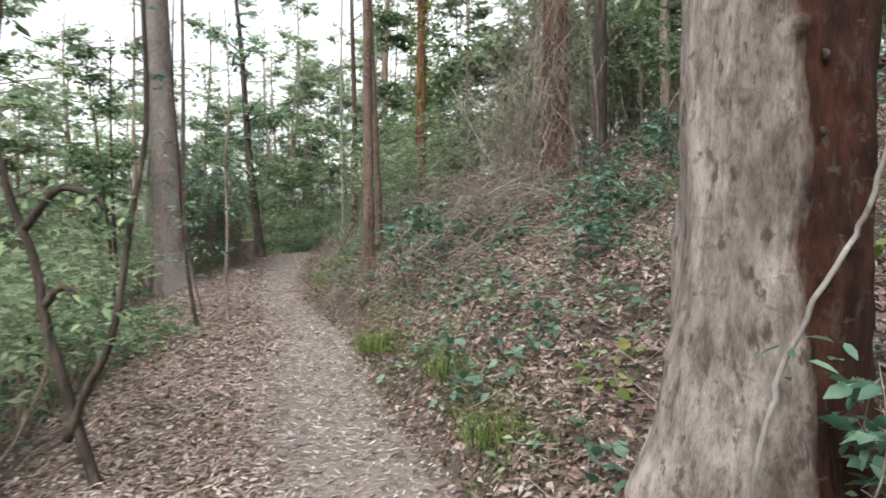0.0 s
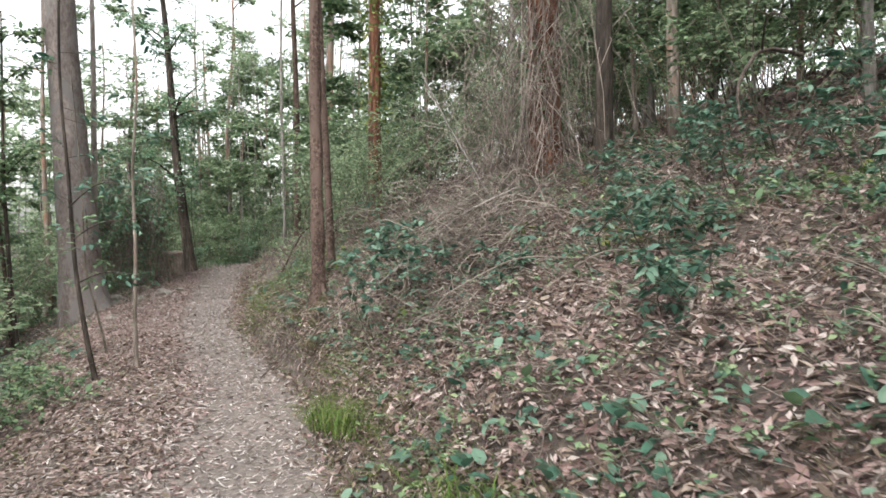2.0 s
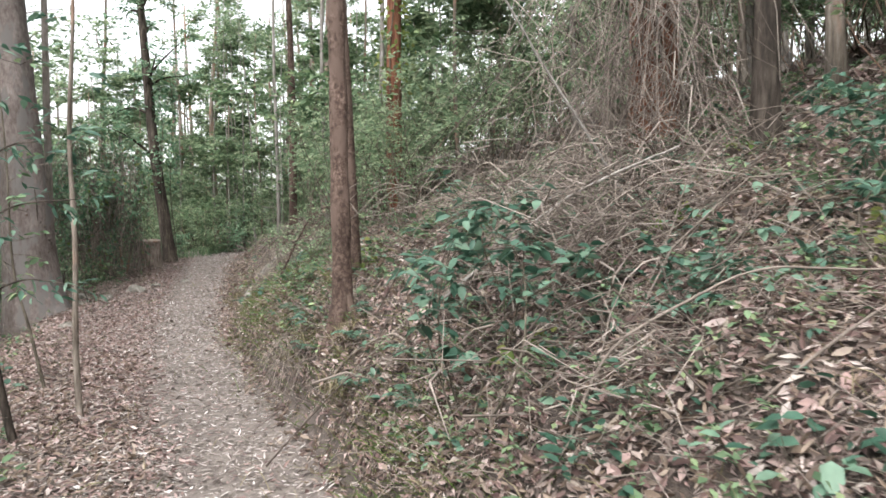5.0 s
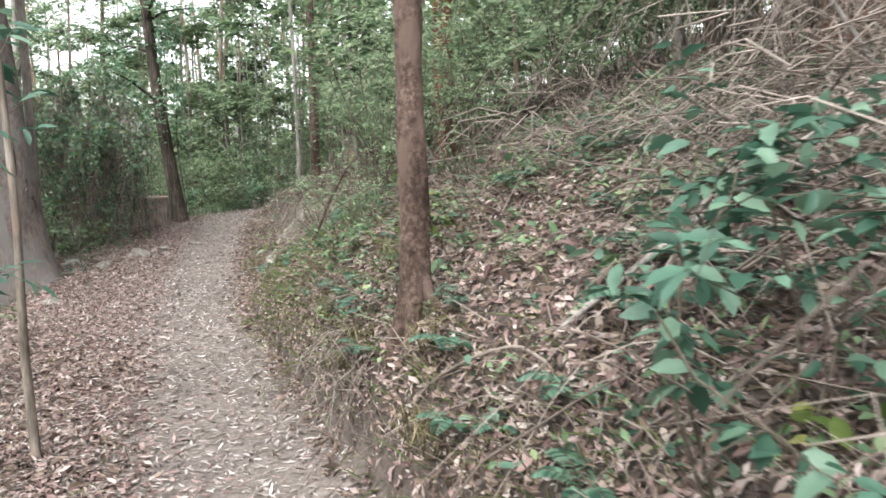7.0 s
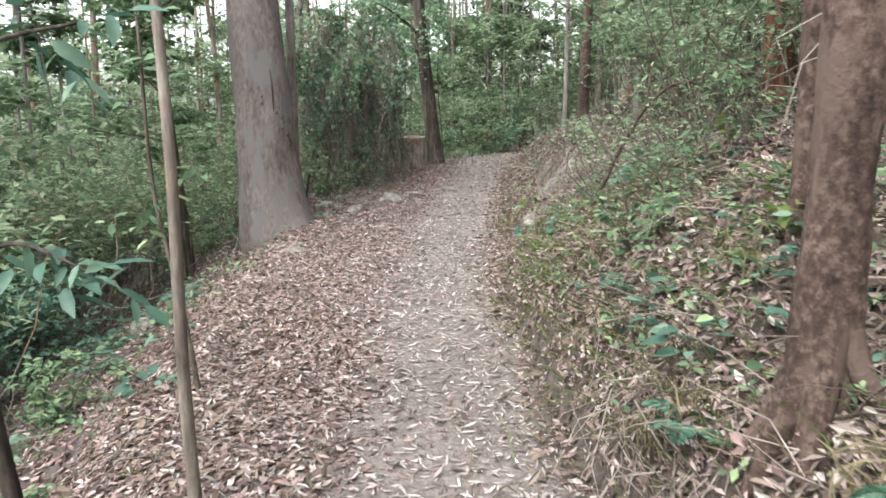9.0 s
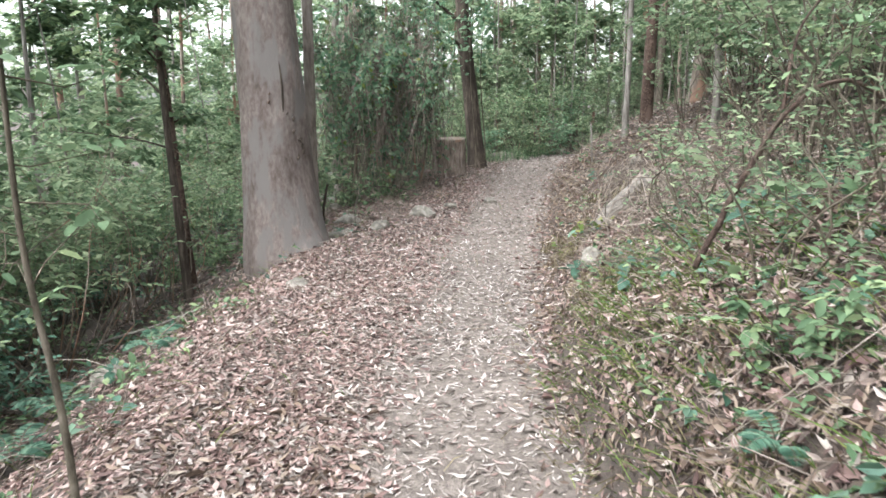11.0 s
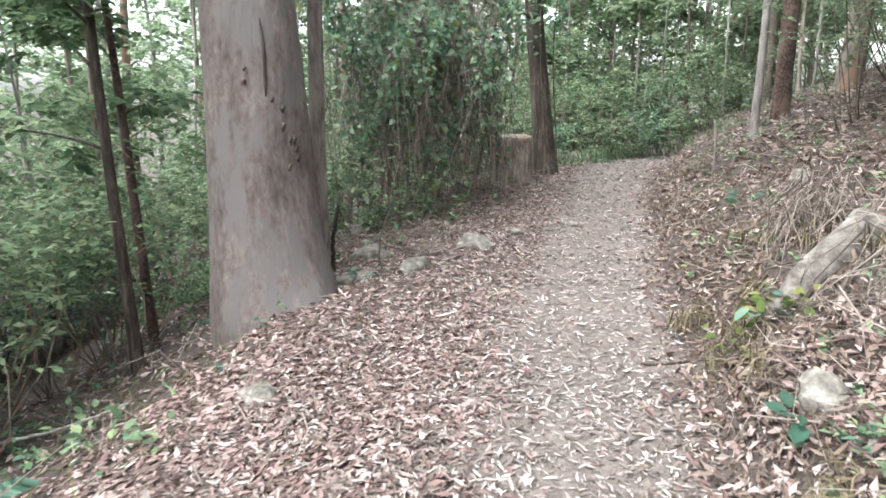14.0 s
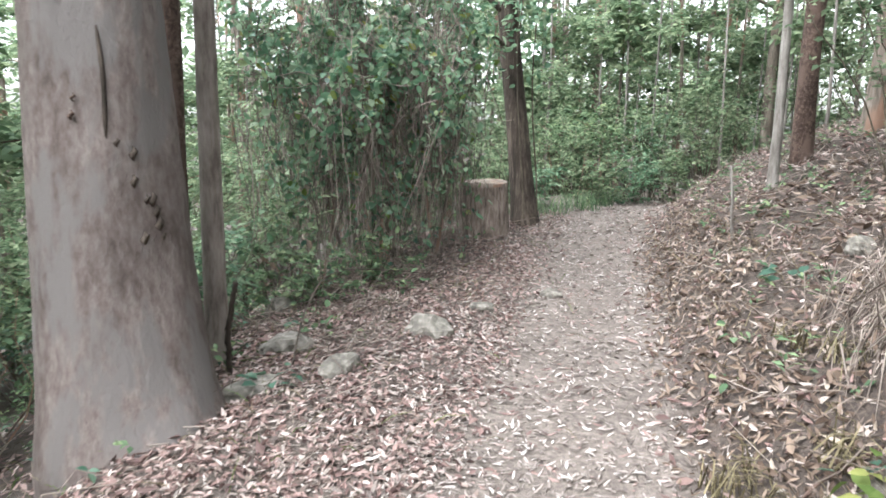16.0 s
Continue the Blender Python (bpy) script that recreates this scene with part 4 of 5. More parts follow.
for k, x, y in ((0, 0.45, 4.3), (0, 0.12, 4.2), (0, 0.5, 2.35), (0, 0.62, 2.05), (0, 1.55, 1.95), (0, 1.75, 2.25), (0, 0.75, 2.7), (1, -0.4, 5.6), (1, -1.42, 10.6), (1, -1.3, 10.1), (2, -2.7, 15.22), (1, -2.75, 15.2), (3, -2.6, 14.55), (3, -3.15, 17.0), (1, -2.9, 17.4), (1, -2.65, 14.15), (3, -3.2, 16.6)):
    copy_thing(PLANTS[k], pose(x, y, gz(x, y), 0, 0, (x * 977 + y * 613) % 360))
rp = rng_of(410)
for _ in range(190):
    y = rp.uniform(1.5, 13)
    d = rp.uniform(0.12, 4.5) ** 1.0
    x = float(along(RIGHT, y)) + d
    if (x - 1.12) ** 2 + (y - 2.35) ** 2 < 0.35:
        continue
    k = int(rp.choice(5, p=(0.2, 0.25, 0.05, 0.25, 0.25)))
    copy_thing(PLANTS[k], pose(x, y, gz(x, y), rp.normal(0, 8), rp.normal(0, 8), rp.uniform(0, 360)))
for _ in range(55):
    y = rp.uniform(7, 20)
    x = float(along(RIGHT, y) - along(WIDTH, y)) - rp.uniform(0.7, 3.2)
    if (x + 6.13) ** 2 + (y - 15.45) ** 2 < 0.4:
        continue
    copy_thing(PLANTS[int(rp.choice((1, 3, 4)))], pose(x, y, gz(x, y), 0, 0, rp.uniform(0, 360)))

# ferns


def make_fern(rng, x, y, size, fronds):
    """Arching fronds, each with two rows of narrow leaflets."""
    e = thing("fern", x, y)
    for k in range(fronds):
        a = 6.283 * k / fronds + rng.normal(0, 0.3)
        out = np.array([math.cos(a), math.sin(a), 0.0])
        side = np.array([-out[1], out[0], 0.0])
        L = size * rng.uniform(0.7, 1.15)
        p = curve_points([(0, 0, -0.02), out * L * 0.35 + [0, 0, L * 0.45], out * L * 0.75 + [0, 0, L * 0.55], out * L + [0, 0, L * 0.42]], 22)
        part("frond_stalk", tube(p, np.linspace(0.0025, 0.0008, 22), 4), STEM, e)
        q = p[4:]
        taper = np.sin(np.linspace(0.5, 3.05, len(q))) * 0.26 * L + 0.006
        lead = unit(np.gradient(q, axis=0))
        up = np.array([0, 0, 1.0]) + rng.normal(0, 0.15, (len(q), 3))
        rows = [leaves(q, d * side + 0.35 * lead, up, taper, 0.012 + 0.16 * taper) for d in (-1, 1)]
        part("frond", joined(rows), BLUE, e)
    return tagged(e, "small green fern growing in the bank litter", "fern", "ferns")


FERN = make_fern(rng_of(431), -0.92, 9.1, 0.21, 6)
for x, y, k in ((-0.95, 8.75, 0.8), (-0.55, 8.3, 0.9), (-0.2, 8.75, 1.0), (-0.85, 9.35, 0.75), (-0.8, 8.5, 0.6), (0.1, 7.3, 0.6), (0.3, 5.7, 0.75), (-1.6, 11.0, 0.7), (-0.3, 8.45, 1.1), (0.05, 8.2, 1.2), (0.25, 8.6, 1.0), (-0.1, 9.1, 0.9), (0.5, 8.0, 1.1), (0.35, 9.0, 1.2), (-0.6, 8.0, 0.9), (-1.35, 9.9, 0.8), (-5.6, 12.9, 1.3), (-5.9, 12.3, 1.2), (-5.3, 11.5, 1.2), (0.6, 9.6, 1.2), (0.1, 10.0, 1.1), (0.9, 10.4, 1.2), (-0.4, 10.2, 1.0), (0.4, 10.9, 1.2), (1.2, 9.1, 1.2), (0.9, 8.5, 1.1)):
    m = pose(x, y, gz(x, y), 0, 0, (x * 531 + y * 97) % 360)
    copy_thing(FERN, m @ Matrix.Scale(k, 4))

# grass


def blades(rng, n, spread, height, bow=0.5, width=0.004):
    a, r = rng.uniform(0, 6.28, n), spread * np.sqrt(rng.uniform(0, 1, n))
    base = np.stack([r * np.cos(a), r * np.sin(a), np.full(n, -0.02)], -1)
    b = rng.uniform(0, 6.28, n)
    out = np.stack([np.cos(b), np.sin(b), np.zeros(n)], -1)
    h = height * rng.uniform(0.25, 1.15, n)[:, None]
    w = np.cross(out, [0, 0, 1.0]) * width
    up = np.array([0, 0, 1.0])
    mid, tip = base + up * h * 0.6 + out * h * bow * 0.3, base + up * h * (1 - bow * 0.35) + out * h * bow
    v = np.stack([base - w, base + w, mid - w * 0.8, mid + w * 0.8, tip], 1)
    t = (np.array([[0, 1, 3], [0, 3, 2], [2, 3, 4]])[None] + np.arange(n)[:, None, None] * 5).reshape(-1, 3)
    return v.reshape(-1, 3), t


def make_tuft(rng, x, y, mat, label, n=160, spread=0.16, height=0.28, bow=0.6):
    e = thing("grass_tuft", x, y)
    part("grass_blade", blades(rng, n, spread, height, bow), mat, e, kind="stuff")
    return tagged(e, label, "grass", "grass tufts", "stuff")


TUFTS = [
    make_tuft(rng_of(421), -0.58, 6.72, GRASS, "bright green grass tuft at the path edge", 150, 0.24, 0.27, 1.15),
    make_tuft(rng_of(422), -1.45, 10.05, STRAW, "dry straw-coloured grass tuft on the bank", 70, 0.16, 0.17, 1.0),
    make_tuft(rng_of(423), -5.3, 22.6, GREEN, "long dark green grass clump where the path bends", 150, 0.3, 0.36, 1.0),
]
for k, x, y in ((0, -0.45, 6.35), (0, -0.72, 7.15), (0, 0.12, 4.6), (0, 0.3, 3.6), (2, -5.6, 22.0), (2, -5.2, 23.2), (2, -5.9, 21.6), (2, -5.0, 24.0), (1, -2.45, 16.1), (1, -2.5, 15.9), (1, -2.7, 16.3)):
    copy_thing(TUFTS[k], pose(x, y, gz(x, y), 0, 0, (x * 877 + y * 413) % 360))
for _ in range(16):
    y = rp.uniform(8.5, 17)
    x = float(along(RIGHT, y)) + abs(rp.normal(0.12, 0.3))
    copy_thing(TUFTS[1], pose(x, y, gz(x, y), rp.normal(0, 10), rp.normal(0, 10), rp.uniform(0, 360)))

# ---- stump, stones, fallen wood ----


def make_stump():
    x, y = -5.93, 20.4
    e = thing("tree_stump", x, y, 0.28)
    r = 0.27
    z = np.linspace(-0.2, 0.64, 16)
    line = np.stack([0 * z, 0 * z, z], -1)
    part("bole", pocked(line, np.full(16, r), 40, 61, 0.05, flare=0.3, lobes=7), BARK_STUMP, e)
    a = np.linspace(0, 6.283, 33)[:-1]
    rim = np.stack([np.cos(a) * r * 1.01, np.sin(a) * r * 1.01, 0.645 + 0.02 * np.sin(a)], -1)
    low = rim - [0, 0, 0.03]
    v = np.concatenate([rim, low, [[0, 0, 0.652]]])
    k, m = np.arange(32), (np.arange(32) + 1) % 32
    t = np.concatenate([np.stack([k, m, np.full(32, 64)], -1), np.stack([k, k + 32, m + 32], -1), np.stack([k, m + 32, m], -1)])
    part("cut_face", (v, t), BARK_PLAIN, e, "pale sawn top", smooth=False)
    tagged(e, "sawn brown tree stump with a pale flat top", "stump")


make_stump()


def make_rock(rng, x, y, size, label):
    bm = bmesh.new()
    bmesh.ops.create_icosphere(bm, subdivisions=3, radius=1)
    ph = rng.uniform(-9, 9, 3)
    for v in bm.verts:
        c = v.co.copy()
        k = 1 + 0.35 * noise.noise(c * 1.1 + Vector(ph)) + 0.12 * noise.noise(c * 3.1 + Vector(ph))
        v.co = Vector((c.x * size[0], c.y * size[1], c.z * size[2])) * k
    me = bpy.data.meshes.new("rock")
    bm.to_mesh(me)
    bm.free()
    me.materials.append(STONE)
    ob = new("rock", me)
    ob.matrix_basis = pose(x, y, gz(x, y) + size[2] * 0.05, 0, 0, rng.uniform(0, 360))
    return tagged(ob, label, "rock", "stones along the path edge")


rr = rng_of(431)
for x, y, s in ((-5.12, 17.1, (0.17, 0.13, 0.13)), (-5.88, 16.52, (0.18, 0.13, 0.11)), (-5.64, 15.9, (0.26, 0.1, 0.06)), (-5.33, 16.3, (0.15, 0.1, 0.1)), (-6.5, 17.3, (0.18, 0.14, 0.12)), (-5.9, 12.75, (0.17, 0.13, 0.1)), (-4.6, 18.4, (0.1, 0.08, 0.06)), (-4.95, 17.75, (0.1, 0.09, 0.06)), (-2.55, 14.25, (0.11, 0.1, 0.1)), (-6.9, 12.2, (0.2, 0.14, 0.12)), (-2.55, 17.5, (0.1, 0.08, 0.07)), (-4.98, 13.93, (0.1, 0.08, 0.08))):
    make_rock(rr, x, y, s, "grey weathered stone half sunk in leaf litter")


def make_branch(name, ctrl, r0, r1, mat, label, forks=(), category="branch", n=36, sides=8):
    c = np.asarray(ctrl, float)
    e = thing(name, c[0, 0], c[0, 1], c[0, 2])
    p = curve_points(c - c[0], n)
    p = p + rng_of(len(label) + int(abs(c[0, 0]) * 100)).normal(0, r0 * 0.15, p.shape)
    part("main_stem", tube(p, np.linspace(r0, r1, n), sides), mat, e)
    for f in forks:
        q = curve_points(np.asarray(f, float) - c[0], 14)
        part("side_branch", tube(q, np.linspace(r1 * 1.2, r1 * 0.5, 14), 6), mat, e)
    return tagged(e, label, category)


def lay(pts, lift):
    return [(x, y, gz(x, y) + k) for (x, y), k in zip(pts, lift)]


make_branch("log", [(-2.76, 15.3, 0.3), (-2.62, 15.41, 0.47), (-2.45, 15.54, 0.66), (-2.28, 15.69, 0.8)], 0.065, 0.12, BARK_LOG, "pale weathered log lying against the bank", category="log", sides=18, n=9)
make_branch("fallen_branch", [(-0.05, 6.8, gz(-0.05, 6.8)), (0.1, 6.75, 1.02), (0.4, 6.72, 1.22), (0.68, 6.7, 1.34), (1.0, 6.65, 1.34), (1.3, 6.58, gz(1.3, 6.58) + 0.01)], 0.007, 0.0035, TWIG, "thin arching dead branch lying on the bank")
make_branch("fallen_branch", lay(((0.55, 6.45), (0.8, 6.38), (1.15, 6.3), (1.5, 6.2), (1.8, 6.1)), (0.01, 0.1, 0.15, 0.1, 0.01)), 0.006, 0.0035, TWIG, "bowed dead branch lying in the litter")
make_branch("fallen_branch", lay(((-0.55, 8.6), (-0.1, 8.5), (0.4, 8.3), (0.9, 7.9)), (0.03, 0.2, 0.45, 0.6)), 0.014, 0.007, BARK_PALE, "pale forked branch propped on the bank", ([(-0.1, 8.5, gz(-0.1, 8.5) + 0.2), (0.4, 8.7, gz(0.4, 8.7) + 0.3), (0.9, 8.8, gz(0.9, 8.8) + 0.35)],))
make_branch("fallen_branch", lay(((0.9, 8.6), (0.6, 8.8), (0.35, 9.0), (0.1, 9.2)), (0.1, 0.75, 1.35, 1.9)), 0.012, 0.007, BARK_PALE, "pale dead pole leaning in the brush")
make_branch("fallen_branch", lay(((-0.6, 8.5), (-0.7, 8.75), (-0.95, 9.0), (-1.2, 9.2)), (0.03, 0.06, 0.05, 0.03)), 0.009, 0.005, TWIG, "thin curved twig in the litter")
make_branch("fallen_branch", lay(((-3.35, 15.15), (-3.1, 15.3), (-2.9, 15.5), (-2.7, 15.6)), (0.01, 0.02, 0.03, 0.02)), 0.009, 0.006, BARK_BROWN, "brown stick lying on the path edge")
make_branch("fallen_branch", lay(((-7.9, 13.9), (-7.2, 13.9), (-6.6, 14.0), (-6.2, 14.2)), (0.1, 0.12, 0.1, 0.05)), 0.014, 0.008, BARK_PALE, "pale sticks lying below the path")
make_branch("fallen_branch", lay(((-5.6, 16.2), (-5.9, 16.8), (-6.0, 17.4), (-5.6, 18.2)), (0.03, 0.22, 0.3, 0.12)), 0.007, 0.004, BARK_DARK, "thin arching dead stem over the stones")
make_branch("fallen_branch", lay(((1.3, 4.4), (1.7, 5.0), (2.2, 5.4), (2.9, 5.6)), (0.01, 0.03, 0.03, 0.02)), 0.009, 0.005, TWIG, "fallen brown branch on the bank")
make_branch("fallen_branch", lay(((3.3, 7.5), (2.6, 6.9), (2.1, 6.3), (1.9, 5.9)), (0.9, 1.1, 0.95, 0.75)), 0.02, 0.008, BARK_DARK, "dark bough reaching out from the slope", ([(2.6, 6.9, gz(2.6, 6.9) + 1.1), (2.3, 6.3, gz(2.3, 6.3) + 1.3), (2.2, 5.9, gz(2.2, 5.9) + 1.2)],))
make_branch("dead_stem", lay(((-3.25, 18.9), (-3.27, 18.9), (-3.3, 18.95)), (-0.05, 0.3, 0.6)), 0.014, 0.01, BARK_PALE, "thin pale dead stem standing by the path")
make_branch("dead_stem", lay(((-5.92, 16.02), (-5.92, 16.02), (-5.87, 16.04)), (-0.1, 0.25, 0.55)), 0.02, 0.014, BARK_DARK, "charred thin stub beside the stones")

make_branch("fallen_branch", lay(((-1.85, 12.1), (-1.55, 12.35), (-1.25, 12.6), (-0.9, 12.9)), (0.25, 0.55, 0.5, 0.1)), 0.014, 0.007, BARK_BROWN, "dead brown branch caught in the scrub", ([(-1.55, 12.35, gz(-1.55, 12.35) + 0.55), (-1.5, 12.5, gz(-1.5, 12.5) + 0.85), (-1.35, 12.6, gz(-1.35, 12.6) + 1.0)],))

# dead vines and brush


def tangle(rng, n, centre, size, reach, thick, hang):
    o = np.asarray(centre) + rng.normal(0, 1, (n, 3)) * size
    o[:, 2] = np.maximum(o[:, 2], ground_z(o[:, 0], o[:, 1]) + 0.02)
    w = scatter_dirs(rng, n, 0.1)
    w[:, 2] -= hang
    return twigs(rng, o, w, reach * rng.uniform(0.4, 1.3, n), thick * rng.uniform(0.5, 1.5, n), 0.25)


def brush(name, label, arrays, mat=None):
    ob = mesh_object(name, *arrays, mat or TWIG)
    return tagged(ob, label, "brush", kind="stuff")


rb = rng_of(441)
brush("brush_pile", "heap of dead grey-brown twigs and vines on the bank", joined([
    tangle(rb, 900, (0.55, 8.3, gz(0.55, 8.3) + 0.3), (0.42, 0.4, 0.2), 0.34, 0.0035, 0.0),
    tangle(rb, 500, (1.0, 9.2, gz(1.0, 9.2) + 0.6), (0.5, 0.35, 0.45), 0.5, 0.0035, 0.5),
    tangle(rb, 260, (0.3, 10.5, gz(0.3, 10.5) + 0.1), (0.5, 0.5, 0.08), 0.45, 0.004, 0.0),
    tangle(rb, 260, (0.9, 11.6, gz(0.9, 11.6) + 0.1), (0.6, 0.5, 0.1), 0.5, 0.004, 0.0),
    tangle(rb, 170, (0.4, 6.9, gz(0.4, 6.9) + 0.12), (0.5, 0.3, 0.1), 0.4, 0.004, 0.0)]))
brush("hanging_vines", "curtain of dead vines hanging from a stout tree", joined([
    tangle(rb, 450, (1.45, 9.55, gz(1.5, 9.6) + 1.5), (0.45, 0.2, 1.1), 0.7, 0.0045, 1.1),
    tangle(rb, 220, (0.9, 9.3, gz(0.9, 9.3) + 1.5), (0.45, 0.3, 0.6), 0.7, 0.0035, 0.9)]))
brush("root_mat", "fringe of dry roots hanging from the bank", joined([
    tangle(rb, 420, (-2.48, 16.4, gz(-2.48, 16.4) + 0.14), (0.12, 0.3, 0.1), 0.45, 0.004, 1.6),
    tangle(rb, 200, (-2.2, 15.0, gz(-2.2, 15.0) + 0.1), (0.12, 0.4, 0.1), 0.35, 0.004, 0.9),
    tangle(rb, 260, (-1.45, 10.2, gz(-1.45, 10.2)), (0.1, 0.6, 0.08), 0.3, 0.003, 0.9)]))


def arcs(rng, n, start, end, sag, thick, wander=0.12):
    """Long thin vines, each a three-sided tube bending along seven points between two ends."""
    s = np.linspace(0, 1, 7)[None, :, None]
    p = start[:, None] * (1 - s) + end[:, None] * s
    p[..., 2] += (sag[:, None] * 4 * s[..., 0] * (1 - s[..., 0]))
    walk_off = np.cumsum(rng.normal(0, wander, (n, 7, 3)), 1) * (s * (1.2 - s))
    p = p + walk_off
    d = unit(np.gradient(p, axis=1))
    u = unit(np.cross(d, np.array([0.31, 0.52, 0.8])))
    w = np.cross(d, u)
    a = np.arange(3) * 2 * np.pi / 3
    r = (thick[:, None] * np.linspace(1, 0.45, 7)[None])[:, :, None, None]
    v = p[:, :, None] + r * (np.cos(a)[None, None, :, None] * u[:, :, None] + np.sin(a)[None, None, :, None] * w[:, :, None])
    f = []
    for k in range(6):
        for q in range(3):
            b, c = k * 3 + q, k * 3 + (q + 1) % 3
            f += [[b, c, c + 3], [b, c + 3, b + 3]]
    t = (np.array(f)[None] + np.arange(n)[:, None, None] * 21).reshape(-1, 3)
    return v.reshape(-1, 3), t


def on_ground(x, y, lift):
    return np.stack([x, y, ground_z(x, y) + lift], -1)


def dead_vines():
    """Long dead vines draped from the stout tree over the heap at its foot and along the bank."""
    r = rng_of(445)
    n = 85
    a = r.uniform(0, 6.28, n)
    top = np.stack([1.6 + 0.28 * np.cos(a), 9.85 + 0.28 * np.sin(a), gz(1.6, 9.9) + r.uniform(0.8, 3.6, n)], -1)
    foot = on_ground(r.normal(1.0, 0.65, n), r.normal(9.0, 0.5, n), r.uniform(0.0, 0.5, n))
    drape = arcs(r, n, top, foot, r.normal(-0.1, 0.25, n), r.uniform(0.003, 0.008, n), 0.24)
    n = 130
    x, y = r.normal(0.55, 0.6, n), r.normal(8.2, 0.6, n)
    a, reach = r.uniform(0, 6.28, n), r.uniform(0.5, 1.6, n)
    heap = arcs(r, n, on_ground(x, y, r.uniform(0, 0.35, n)), on_ground(x + reach * np.cos(a), y + 0.6 * reach * np.sin(a), r.uniform(0, 0.3, n)), r.uniform(0.0, 0.4, n), r.uniform(0.002, 0.006, n), 0.1)
    n = 130
    y = r.uniform(3, 12.5, n)
    x = along(RIGHT, y) + r.uniform(0.3, 3.6, n)
    a, reach = r.uniform(0, 6.28, n), r.uniform(0.4, 1.3, n)
    strewn = arcs(r, n, on_ground(x, y, 0.01), on_ground(x + reach * np.cos(a), y + reach * np.sin(a), 0.01), r.uniform(0.0, 0.22, n), r.uniform(0.002, 0.005, n), 0.06)
    brush("dead_vine", "long dead vines draped from a stout tree", drape)
    brush("dead_vine", "arching dead vines heaped on the bank", heap)
    brush("dead_vine", "thin dead vines trailing over the leaf litter", strewn)


dead_vines()


def trunk_vine(x, y, rad, low, high, n, mat, label, seed):
    """Leaves of a creeper clinging round a trunk, with its winding stems."""
    r = rng_of(seed)
    e = thing("climbing_vine", x, y)
    for k in range(3):
        z = np.linspace(0.0, high, 30)
        a = k * 2.1 + 0.9 * np.sin(z * 1.1 + k) + 0.35 * z
        part("stem", tube(np.stack([np.cos(a) * (rad + 0.012), np.sin(a) * (rad + 0.012), z], -1), np.linspace(0.011, 0.006, 30), 5), STEM, e)
    a, z = r.uniform(0, 6.28, n), low + (high - low) * r.beta(1.5, 1.0, n)
    out = np.stack([np.cos(a), np.sin(a), np.full(n, 0.2)], -1)
    o = np.stack([np.cos(a), np.sin(a), 0 * a], -1) * (rad + np.abs(r.normal(0.03, 0.07, n)))[:, None]
    o[:, 2] = z
    size = r.uniform(0.6, 1.3, n)
    part("foliage", leaves(o, out * 0.5 + [0, 0, -0.5] + r.normal(0, 0.6, (n, 3)), out + r.normal(0, 0.4, (n, 3)), 0.09 * size, 0.055 * size), mat, e, kind="stuff")
    tagged(e, label, "vine")


trunk_vine(-0.46, 14.48, 0.13, 1.7, 6.5, 900, BRIGHT, "bright green creeper clinging to a red-brown trunk", 461)
trunk_vine(1.62, 10.05, 0.24, 0.7, 4.6, 650, GREEN, "green creeper among dead vines on a stout trunk", 463)
trunk_vine(-5.66, 21.1, 0.15, 1.6, 4.2, 500, VINE_LEAF, "dark green creeper on a leaning trunk", 462)


